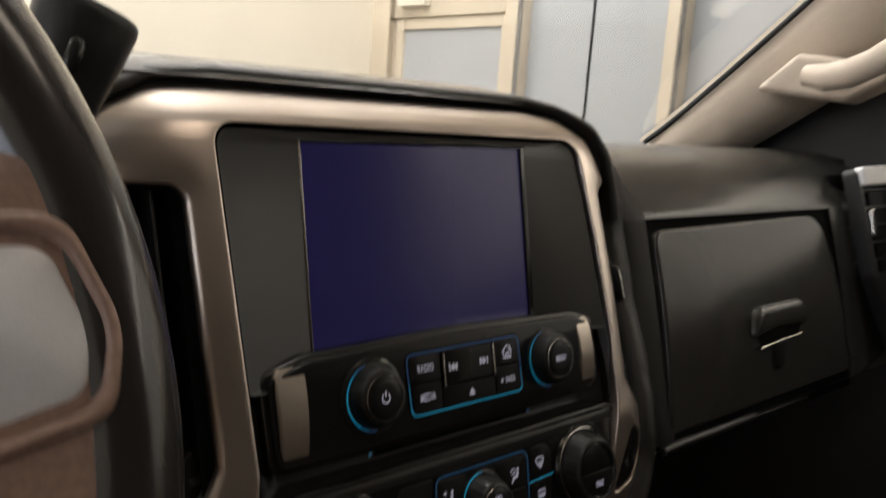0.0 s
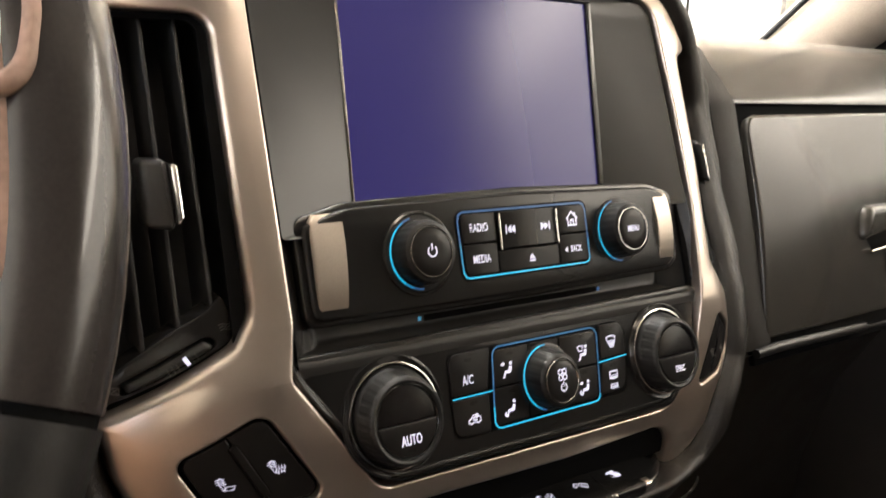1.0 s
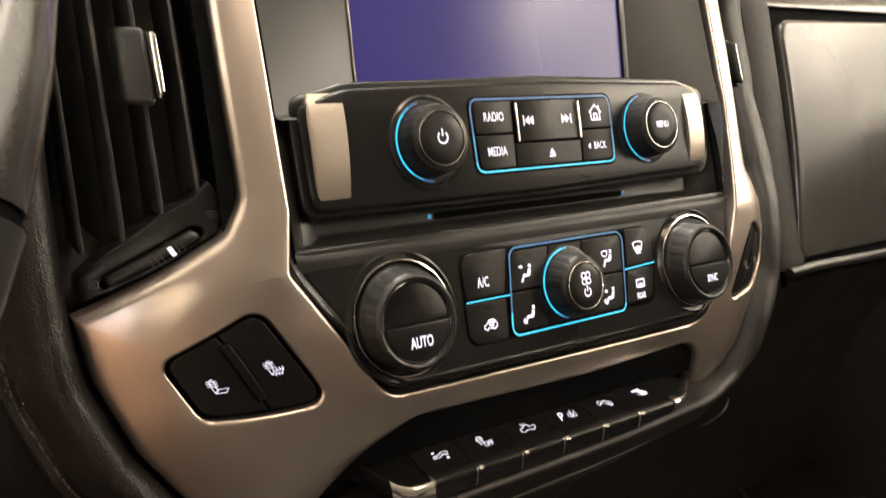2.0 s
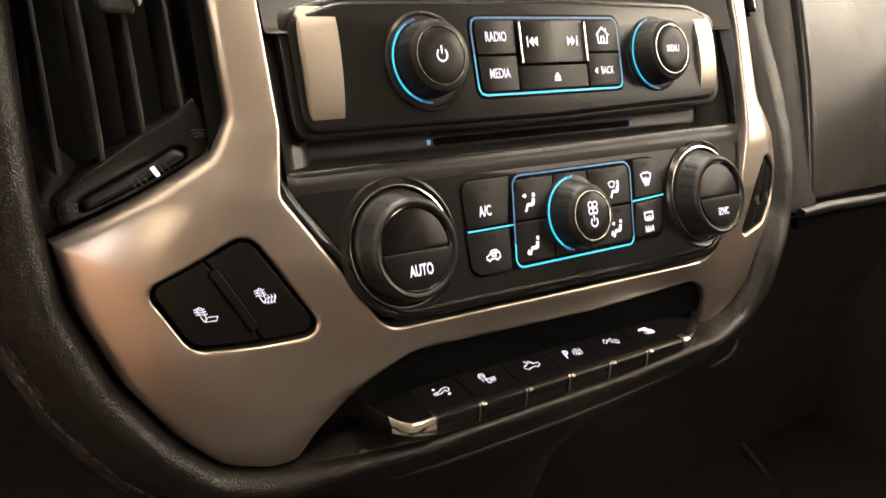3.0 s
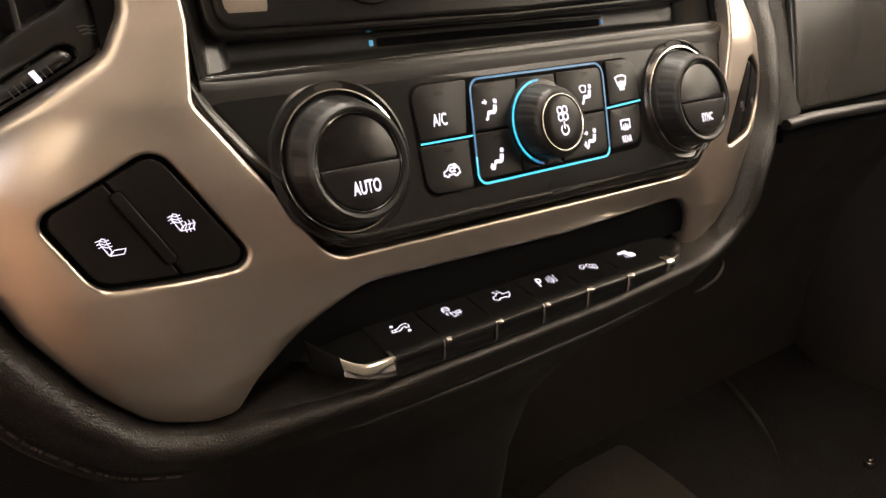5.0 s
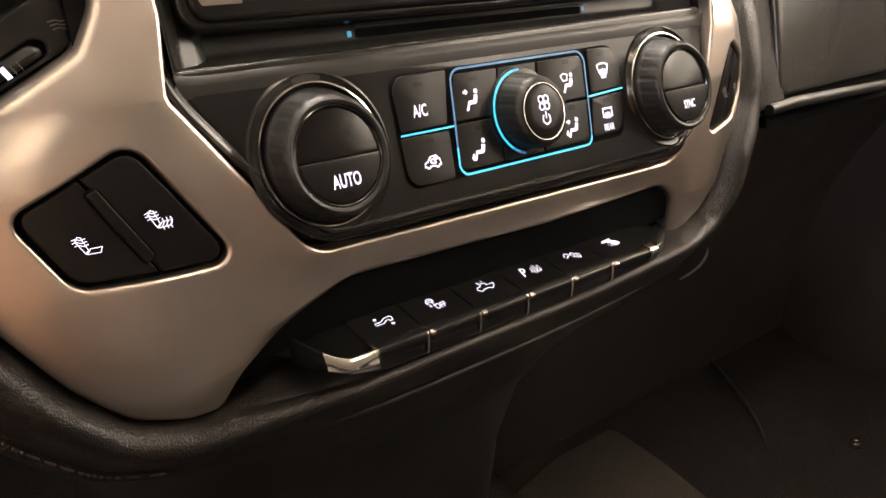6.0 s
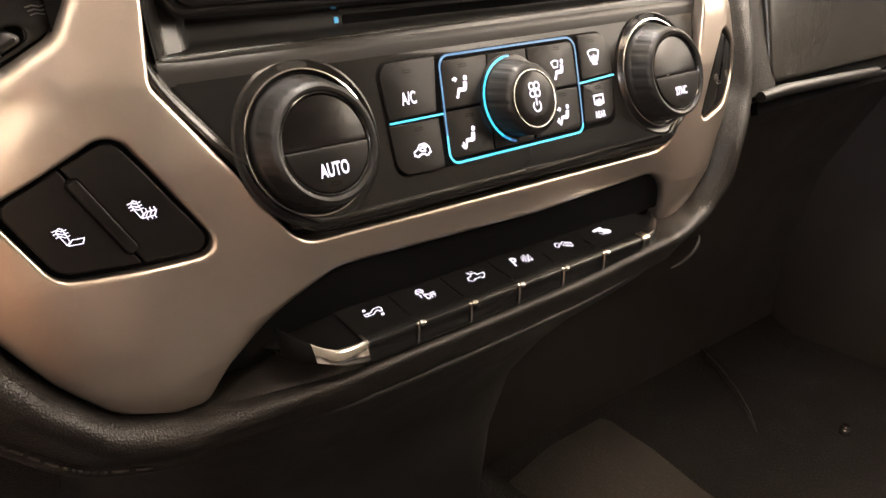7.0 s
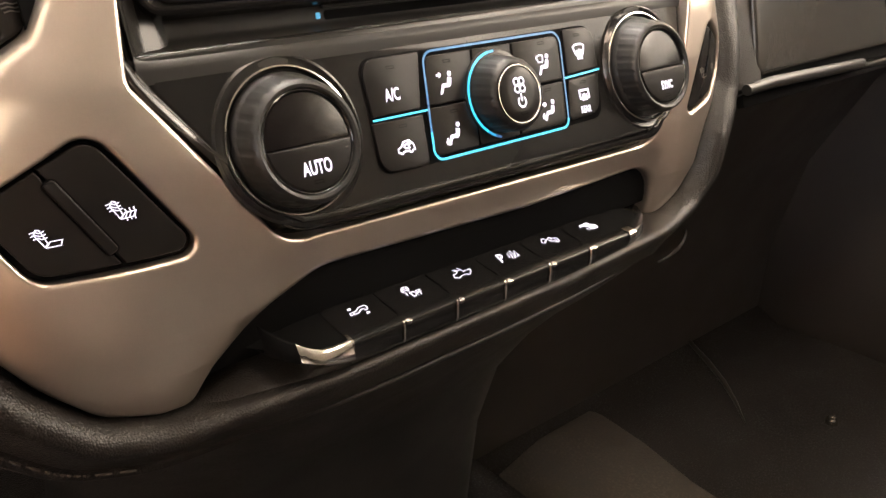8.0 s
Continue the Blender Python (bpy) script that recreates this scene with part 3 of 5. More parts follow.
def graded_arc(place, cx, cz, radius, stretches, wide, w, parent):
    """A light guide round a knob, bright in its middle and fading to both ends."""
    for a0, a1, mat in stretches:
        part("light_arc", strokes(place, cx, cz, [ring_line(radius, max(4, int((a1 - a0) / 3)), a0, a1)], wide, w), mat, parent, "glowing blue arc")


def round_knob(panel, place, cx, cz, name, mark, collar=True):
    """A ribbed rubber knob with a chrome-ringed push face, and a blue arc at its foot."""
    knob = part(name, lathe(place, cx, cz, [(18.6, -1), (18.6, 0.6), (17.2, 1.2), (15.8, 1.3), (15.6, 2.5), (15.2, 9.5), (14.2, 11.4), (12.4, 12.0), (12.2, 11.4)], 96, 24, 0.45, 4, 5), RUBBER, panel)
    part("ring", lathe(place, cx, cz, [(12.1, 10.5), (12.1, 12.1), (11.95, 12.4), (11.7, 12.4), (11.55, 12.1), (11.5, 11)], 64), RINGCHROME, knob, "thin chrome ring")
    part("cap", lathe(place, cx, cz, [(11.5, 11.0), (11.4, 12.0), (10.8, 12.4), (6, 12.55), (0, 12.6)], 48), BUTTON, knob)
    if mark == "power":
        part("icon", join(strokes(place, cx, cz, [ring_line(2.5, 18, 130, 410)], 0.7, 12.75), strokes(place, cx, cz, [[(0, 0.6), (0, 3.7)]], 0.7, 12.75)), WHITE_INK, knob)
    else:
        part("word", lettering(place, cx, cz, mark, 3.3, 0.72, 12.75, 0.08), WHITE_INK, knob)
    graded_arc(place, cx, cz, 17.4, ((104, 120, BLUE_DIM), (120, 136, BLUE_MID), (136, 232, BLUE_LIGHT), (232, 250, BLUE_MID), (250, 268, BLUE_DIM)), 0.9, 1.75, knob)
    if collar:
        part("collar", lathe(place, cx, cz, [(21.0, -0.5), (20.6, 0.9), (19.4, 1.5), (18.6, 0.8), (18.5, -1)], 72), SATIN, knob, "satin collar")
    return knob


round_knob(radio, RADIO, -69.6, 1328, "volume_knob", "power")
round_knob(radio, RADIO, 71.5, 1328, "menu_knob", "MENU", False)

# ---- middle shelf with the disc slot ----
shelf = thing("disc_player", "charcoal shelf with a long narrow disc slot", "disc player")


def shelf_row(x, push):
    prof = [(52, 1345), (51, 1330), (50, 1306), (47, 1301), (43.5, 1297.5), (42, 1294), (41.6, 1290.5), (40, 1288.6), (34, 1287.3), (28, 1286.6), (25.5, 1285.6), (24.5, 1283), (24, 1279)]
    return [Vector((x, y - push * min(max((y - 24.5) / 16, 0), 1) * (1 if z < 1310 else 0.8 if z < 1340 else 0.5), z)) * 0.001 for y, z in prof]


part("body", loft([shelf_row(x, p) for x, p in ((-143, 16), (-141.5, 13), (-139, 8.5), (-136, 4.6), (-132, 1.8), (-126, 0.4), (-120, 0), (0, 0), (112, 0), (120, 0.4), (125, 1.8), (129, 4.6), (132, 8.5), (134.5, 13), (136, 16))]), SHELF, shelf, angle=60)
SLOT = plane_place(42, 1292, 0.2)
part("slot", plate(SLOT, fillet([(-63, 1290.3, 1), (-63, 1293.6, 1), (61, 1293.6, 1), (61, 1290.3, 1)]), (), -0.5, 0.4, 0), GAP, shelf, "dark disc slot")
part("lip", plate(SLOT, fillet([(-64, 1294.2, 0.8), (-64, 1295.6, 0.8), (62, 1295.6, 0.8), (62, 1294.2, 0.8)]), (), -0.5, 2.0, 0.5), BLACK, shelf, "black lip over the slot")
for sx in (-65.6, 62.6):
    part("slot_light", plate(SLOT, fillet([(sx - 0.9, 1290.9, 0.4), (sx - 0.9, 1293.1, 0.4), (sx + 0.9, 1293.1, 0.4), (sx + 0.9, 1290.9, 0.4)]), (), -0.4, 0.6, 0.1), BLUE_DIM if sx > 0 else SLOT_BLUE, shelf, "small blue slot light")

# ---- climate panel ----
climate = thing("climate_panel", "black climate control panel with two round dials and backlit keys", "climate control")
CLIM_OUT = [(-141, 1288.5, 2), (-136.5, 1275, 8), (-102, 1224.5, 16), (103, 1221.5, 16), (127, 1262, 20), (133.5, 1290, 3)]

# the rounded black wall that frames the panels inside the bezel
tub_outer = fillet([(-146, 1289), (-147.5, 1281, 5), (-103, 1218.3, 16), (104, 1214.8, 18), (129, 1252, 20), (136.5, 1292)], 8)
tub_inner = fillet([(-142, 1287), (-132.5, 1274, 8), (-98, 1226, 16), (99, 1223, 18), (124, 1258, 20), (133.5, 1290)], 8)


def wall_depth(z):
    return lerp_table([(1210, 4.7), (1280, 25.7), (1300, 29)], z)


rows = [[], [], [], [], [], []]
for p, q in zip(tub_outer, tub_inner):
    y0, y1 = face_depth(p.x, p.y), wall_depth(q.y)
    for row, (k, y) in zip(rows, ((0, y0 + 9), (0.10, y0 + 3.2), (0.22, y0 + 1.6), (0.38, y0 * 0.75 + y1 * 0.25 + 1.2), (0.68, y0 * 0.35 + y1 * 0.65 + 1.4), (1, y1 + 1.6))):
        row.append(Vector((p.x + (q.x - p.x) * k, y, p.y + (q.y - p.y) * k)) * 0.001)
part("wall", loft(rows), SATIN, climate, angle=80)
part("body", plate(CLIMATE, fillet(CLIM_OUT), (), -6, 0, 2.0, 0, 4), PANEL, climate)
part("sill", tube([CLIMATE(x, z, 0.5) for x, z in ((-104, 1232), (-98, 1228.4), (-90, 1227.6), (0, 1226.6), (90, 1225.6), (98, 1226.6), (106, 1232))], 0.0012, 8), SATIN, climate, "raised sill")

# key block
part("block_recess", plate(CLIMATE, fillet([(-62.2, 1277.4, 6), (-62.7, 1235.2, 6), (62, 1237, 6), (65.4, 1277.4, 8)]), (), -0.5, 0.15, 0.1), GAP, climate)


def seated_mark():
    """A seat-shaped pictogram of tapering bars and a dot: (line, width) rows, and the dot."""
    return [([(2.9, 2.4), (2.7, 1.2), (2.0, -0.7)], 1.8), ([(2.3, -0.7), (-1.0, -0.5), (-1.7, -0.9)], 1.4), ([(-1.3, -0.5), (-2.6, -3.3), (-3.4, -3.4)], 1.0)], disc(1.05, 3.3, 4.0)


def air_key(outline, icon_x, icon_z, arrows, screen=False):
    key = part("key", plate(CLIMATE, fillet(outline), (), -0.3, 1.2, 0.35), BUTTON, climate)
    bars, dot = seated_mark()
    bm = patches(CLIMATE, icon_x, icon_z, [dot], 1.35, 0.9)
    for line, wide in bars:
        bm = join(bm, strokes(CLIMATE, icon_x, icon_z, [line], wide, 1.35, 0.9))
    for (ax, az, turn) in arrows:
        c, s = math.cos(radians(turn)), math.sin(radians(turn))
        tri = [(ax + u * c - v * s, az + u * s + v * c) for u, v in ((1.5, 0), (0, 1.3), (0, 0.45), (-1.3, 0.45), (-1.3, -0.45), (0, -0.45), (0, -1.3))]
        bm = join(bm, patches(CLIMATE, icon_x, icon_z, [tri], 1.35, 0.92))
    if screen:
        bm = join(bm, strokes(CLIMATE, icon_x, icon_z, [[(-3.8, 4.0), (-1.6, 4.9), (0.8, 4.3), (0.0, 1.7), (-2.6, 1.7), (-3.8, 4.0)]], 0.5, 1.35, 0.92))
    part("icon", bm, WHITE_INK, key)
    return key


def lamp_slot(place, cx, cz, parent, w=1.3):
    part("lamp_slot", strokes(place, cx, cz, [[(-1.7, -0.45), (-1.7, 0.45), (1.7, 0.45), (1.7, -0.45), (-1.7, -0.45)]], 0.22, w), GAP, parent, "tiny unlit indicator")


k = air_key([(-31.6, 1274.6, 3), (-36, 1256.6, 0.6), (-12, 1256.6, 0.6), (-9, 1274.6, 0.6)], -25, 1263.4, [(-2.6, 4.0, 0)])
lamp_slot(CLIMATE, -22, 1271.8, k)
k = air_key([(-36.2, 1255.6, 0.6), (-36.5, 1237.8, 3), (-14, 1237.8, 0.6), (-12, 1255.6, 0.6)], -26, 1244.2, [(-3.6, -2.2, -100)])
lamp_slot(CLIMATE, -23.5, 1253, k)
k = air_key([(14, 1274.6, 0.6), (12, 1256.6, 0.6), (39.6, 1256.6, 0.6), (41, 1274.6, 3)], 29.5, 1263.4, [], True)
lamp_slot(CLIMATE, 30.5, 1272.6, k)
k = air_key([(12, 1255.6, 0.6), (10, 1238.2, 0.6), (37.4, 1238.2, 3), (39.4, 1255.6, 0.6)], 28, 1244.6, [(-2.4, 3.4, 0), (-3.8, -1.6, -100)])
lamp_slot(CLIMATE, 29.5, 1253.4, k)
part("key", plate(CLIMATE, fillet([(-8, 1274.6, 0.4), (-11, 1260, 0.4), (-13, 1238, 0.4), (9, 1238, 0.4), (11, 1260, 0.4), (13, 1274.6, 0.4)]), (), -0.3, 1.0, 0.3), BUTTON, climate)

k = part("key", plate(CLIMATE, fillet([(-61.5, 1276.6, 6), (-61, 1256.4, 0.5), (-39, 1256.4, 0.5), (-34.6, 1276.8, 1)]), (), -0.3, 1.2, 0.35), BUTTON, climate)
part("word", lettering(CLIMATE, -50.5, 1263, "A/C", 4.5, 0.64, 1.35, 0.09), WHITE_INK, k)
lamp_slot(CLIMATE, -49, 1272.8, k)
k = part("key", plate(CLIMATE, fillet([(-62, 1254.2, 0.5), (-62, 1236.4, 6), (-40, 1235.4, 2), (-38.6, 1254.2, 0.5)]), (), -0.3, 1.2, 0.35), BUTTON, climate)
CAR = [[(-5, -1.6), (-5, 0.1), (-2.9, 0.9), (-1.2, 3.0), (2.4, 3.3), (4.6, 1.2), (5.0, -1.4), (3.6, -1.6), (3.2, -2.4), (2.0, -2.4), (1.6, -1.6), (-2.0, -1.6), (-2.4, -2.4), (-3.6, -2.4), (-4, -1.6)]]
part("icon", join(strokes(CLIMATE, -49.5, 1243.6, CAR, 0.55, 1.35, 0.76, (0,)), strokes(CLIMATE, -49.5, 1243.6, [[(2.6, 1.6), (-0.6, 1.6), (-1.2, 0.6), (-0.4, -0.2), (2.4, -0.2)], [(1.2, 2.7), (2.8, 1.6), (1.2, 0.7)]], 0.6, 1.35, 0.78)), WHITE_INK, k)
lamp_slot(CLIMATE, -49, 1251.6, k)
k = part("key", plate(CLIMATE, fillet([(45, 1276.6, 1), (43.4, 1257.8, 0.5), (63.4, 1258.6, 0.5), (64.6, 1276.4, 7)]), (), -0.3, 1.2, 0.35), BUTTON, climate)
FANSHAPE = [[(-4.2, 3.0), (-2, 4.0), (2, 4.0), (4.2, 3.0), (2.6, -1.2), (-2.6, -1.2)]]
part("icon", join(strokes(CLIMATE, 53, 1266.2, FANSHAPE, 0.7, 1.35, 0.85, (0,)), strokes(CLIMATE, 53, 1266.2, [[(-1.4, -3.6), (-1.7, 1.2)], [(0, -3.6), (0, 1.6)], [(1.4, -3.6), (1.7, 1.2)]], 0.75, 1.35, 0.85)), WHITE_INK, k)
lamp_slot(CLIMATE, 53, 1273.6, k)
k = part("key", plate(CLIMATE, fillet([(43.2, 1255.4, 0.5), (40, 1238.6, 2), (60, 1239.6, 7), (62.8, 1256.2, 0.5)]), (), -0.3, 1.2, 0.35), BUTTON, climate)
part("icon", join(strokes(CLIMATE, 51.4, 1247.6, [[(-3.2, 2.8), (3.2, 2.8), (3.2, -1.0), (-3.2, -1.0)]], 0.8, 1.35, 0.9, (0,)), strokes(CLIMATE, 51.4, 1247.6, [[(-1.4, -2.2), (-1.4, 0.8)], [(0, -2.2), (0, 1.2)], [(1.4, -2.2), (1.4, 0.8)]], 0.7, 1.35, 0.9)), WHITE_INK, k)
part("word", lettering(CLIMATE, 51.0, 1241.8, "REAR", 2.9, 0.66, 1.35, 0.09), WHITE_INK, k)
lamp_slot(CLIMATE, 52, 1253.6, k)

# light guides
RING = fillet([(-33, 1276.4, 5), (-37.4, 1236.2, 4), (38.4, 1236.4, 4), (42.6, 1276.4, 5)])
lit = [(p.x, p.y) for p in RING]
part("light_guide", strokes(CLIMATE, 0, 0, [[(-36.3, 1247), (-37, 1240), *[p for p in lit if p[1] < 1240.5 and p[0] < 0], *[p for p in lit if p[1] < 1240.5 and p[0] > 0]]], 0.9, 1.4), BLUE_LIGHT, climate, "glowing blue light guide")
part("light_guide", strokes(CLIMATE, 0, 0, [[(-36.3, 1247), *[p for p in lit if p[1] > 1270 and p[0] < 0][::-1], *[p for p in lit if p[1] > 1270 and p[0] > 0][::-1], (39.2, 1243), *[p for p in lit if p[1] < 1240.5 and p[0] > 0][-1:]]], 0.85, 1.4), material("blue_light_guide_faint", (0.04, 0.12, 0.2), 0.3, emit=(0.03, 0.16, 0.42), power=0.6), climate, "blue light guide")
part("light_bar", strokes(CLIMATE, 0, 0, [[(-61.5, 1255.3), (-36, 1255.3)]], 0.7, 1.4), BLUE_LIGHT, climate, "glowing blue bar")
part("light_bar", strokes(CLIMATE, 0, 0, [[(41.2, 1256.6), (64, 1257.6)]], 0.8, 1.4), BLUE_LIGHT, climate, "glowing blue bar")

# fan knob
def upright(x, z, w):
    """Dials stand out from the climate panel a little flatter than square to it."""
    p = CLIMATE(x, z, 0)
    return p + Vector((0, -0.99, 0.14)) * (w * 0.001)


fan = part("fan_knob", lathe(upright, 1.5, 1256, [(18, 0), (17.8, 1.6), (16.8, 2.2), (15.4, 2.2), (15.2, 3.2), (14.2, 11.5), (13.2, 13.2), (11.9, 13.9), (11.5, 13.4)], 120, 20, 0.5, 4, 5), RUBBER, climate)
part("ring", lathe(upright, 1.5, 1256, [(11.5, 12.6), (11.4, 13.9), (11.25, 14.2), (11.05, 14.2), (10.85, 14.0), (10.75, 13.2)], 64), RINGCHROME, fan, "thin chrome ring")
part("cap", lathe(upright, 1.5, 1256, [(10.75, 13), (10.65, 13.8), (10.1, 14.2), (6, 14.35), (0, 14.4)], 48), BUTTON, fan)
part("icon", join(strokes(upright, 1.5, 1259.4, [ring_line(1.35, 12, 0, 360, sx, sz) for sx in (-1.4, 1.4) for sz in (-1.4, 1.4)], 0.6, 14.55),
                  strokes(upright, 1.5, 1253.0, [ring_line(2.0, 16, 125, 415)], 0.65, 14.55), strokes(upright, 1.5, 1253.0, [[(0, 0.3), (0, 3.2)]], 0.65, 14.55)), WHITE_INK, fan)
lamp_slot(upright, 1.5, 1248.6, fan, 14.5)
graded_arc(upright, 1.5, 1256, 16.9, ((88, 100, BLUE_MID), (100, 232, BLUE_LIGHT), (232, 246, BLUE_MID), (246, 256, BLUE_DIM)), 1.0, 2.5, fan)


def dial(cx, word):
    """A temperature dial: chrome foot ring, ribbed rubber grip, tilted face with a dark window over a key."""
    cz = 1254.8
    d = part("temperature_dial", lathe(upright, cx, cz, [(22.6, 0), (22.4, 2.4), (21.8, 3.4), (21.5, 4.2), (20.6, 11.0), (19.7, 12.8), (18.5, 13.5), (17.5, 13.2), (17.0, 12.2)], 144, 24, 0.5, 3, 4), RUBBER, climate)
    part("foot_ring", lathe(upright, cx, cz, [(25.0, -0.5), (25.0, 1.5), (24.8, 2.0), (24.3, 2.1), (24.0, 1.7), (23.9, 0.6)], 96), CHROME, d, "bright chrome foot ring")
    part("recess", lathe(upright, cx, cz, [(28.5, 0.05), (27.5, 0.5), (26.6, 0.2), (25.4, 0.0)], 72), PANEL, d, "dished foot")
    part("inner_ring", lathe(upright, cx, cz, [(17.1, 11.6), (17.1, 12.6), (16.6, 12.9), (16.1, 12.4), (16.0, 11.6)], 72), PIANO, d)
    part("window", plate(upright, [(cx + p[0], cz + p[1]) for p in ring_line(15.9, 30, -3, 183)], (), 10.8, 12.0, 0.3), LENS, d, "dark display window")
    part("push_key", plate(upright, [(cx + p[0], cz + p[1]) for p in ring_line(15.9, 30, 184, 356)], (), 10.8, 12.8, 0.4), BUTTON, d)
    part("word", lettering(upright, cx + 0.6, cz - 8.6, word, 4.5 if word == "AUTO" else 3.6, 0.63, 13.0, 0.10 if word == "AUTO" else 0.13), WHITE_INK, d)
    lamp_slot(upright, cx, cz - 13, d, 12.95)
    return d


dial(-94.8, "AUTO")
dial(95.0, "SYNC")


# ---- seat heater switches ----
SEAT_BACK = [[(-2.9, 2.6), (-1.9, 4.4), (-0.7, 4.0), (1.2, -1.6), (0, -2.9), (-2.9, 2.6)]]
SEAT_CUSHION = [[(0.3, -3.2), (2.0, -0.9), (6.2, -0.7), (5.4, -2.9), (0.3, -3.2)]]
HEAT_BACK = [[(-4.2, 3.2), (-2.6, 3.7), (-1, 3.0), (0.8, 3.6)], [(-4.0, 1.9), (-2.4, 2.4), (-0.8, 1.7), (1.2, 2.3)], [(-3.4, 0.6), (-1.8, 1.1), (-0.2, 0.4), (1.6, 1.0)]]
HEAT_CUSHION = [[(2.2, 0.6), (2.8, -1.2), (2.0, -2.6), (2.6, -4.2)], [(3.8, 0.8), (4.4, -1.0), (3.6, -2.4), (4.2, -4.0)], [(5.4, 0.8), (6.0, -1.0), (5.2, -2.4), (5.8, -4.0)]]


def seat_switch(label, bed, keys_out, ridge, marks, ink):
    sw = thing("seat_heater_switch", label, "switch", "seat heater switches")
    part("bed", plate(face, fillet(bed), (), -9, -4.5, 0.1, 12), GAP, sw)
    for outline, (ix, iz, size), heat in zip(keys_out, marks, ([], HEAT_CUSHION)):
        key = part("key", plate(face, fillet(outline), (), -6, -1.6, 0.7, 9), BUTTON, sw)
        part("icon", strokes(face, ix, iz, SEAT_BACK + SEAT_CUSHION + HEAT_BACK + heat, 0.30, -1.3, size), ink, key)
    part("groove", plate(face, inset(ccw(fillet(ridge)), -0.55), (), -6, -1.5, 0, 9), GAP, sw)
    part("ridge", plate(face, fillet(ridge), (), -6, -0.7, 0.6, 9), BUTTON, sw, "raised centre ridge")
    return sw


seat_switch("black two-key seat heater switch with backlit icons", [(-198, 1250, 6), (-160, 1271, 8), (-130, 1224, 5), (-183, 1224, 9)],
            ([(-194.5, 1250, 5), (-176.2, 1260, 0.4), (-158.4, 1227.2, 0.4), (-182, 1227.2, 7)], [(-175.4, 1260.4, 0.4), (-160.5, 1267.6, 6), (-133.8, 1226.6, 4), (-157.4, 1227.0, 0.4)]),
            [(-175.4, 1255.4, 1.2), (-172.0, 1257.2, 1.2), (-158.4, 1232.6, 1.2), (-161.8, 1230.8, 1.2)], ((-178, 1239.2, 0.78), (-156.4, 1244.2, 0.80)), WHITE_INK)
seat_switch("black two-key seat heater switch on the passenger side", [(129, 1224, 3), (153, 1231, 8), (164, 1247, 10), (162, 1263, 8), (149, 1273, 3), (139, 1255, 10)],
            ([(132.5, 1227.6, 2), (143, 1230.6, 0.4), (152, 1267, 0.4), (149, 1268.5, 2), (142, 1255, 8)], [(144, 1231, 0.4), (152, 1234.4, 6), (160.5, 1248, 8), (158.5, 1261, 6), (152.8, 1266.4, 0.4)]),
            [(147, 1243, 0.3), (147.6, 1243, 0.3), (149.6, 1253, 0.3), (149, 1253, 0.3)], ((144.5, 1245, 0.7), (154.5, 1246, 0.7)), DIM_INK)


# ---- piano-key switch bank ----
bank = thing("switch_bank", "row of six gloss black piano-key switches with chrome dividers", "switch bank")
KEY_SECTION = [(46, 1187.4), (30, 1184.6), (16, 1181.6), (6, 1179.9), (2.2, 1179.3), (1.3, 1179.1), (0.8, 1178.75), (0.5, 1178.2), (0.4, 1177.4), (0.4, 1176.4), (0.8, 1171.5), (1.2, 1170.2), (2.4, 1168), (8, 1166.5)]


def key_rows(x0, x1, lift=0.0, grow=0.0):
    rows = []
    for x, dz in ((x0, -0.3), (x0 + 0.35, 0), (x0 + 0.7, 0), (x1 - 0.7, 0), (x1 - 0.35, 0), (x1, -0.3)):
        rows.append([Vector((x, y - grow + (0.4 if dz else 0), z + lift + dz)) * 0.001 for y, z in KEY_SECTION])
    return rows


def key_top(cx):
    """The top of a key: x across, z towards the front edge, w up."""
    return lambda x, z, w: Vector((x, 16 - (z - 1180), 1181.6 - (z - 1180) * 0.19 + w)) * 0.001


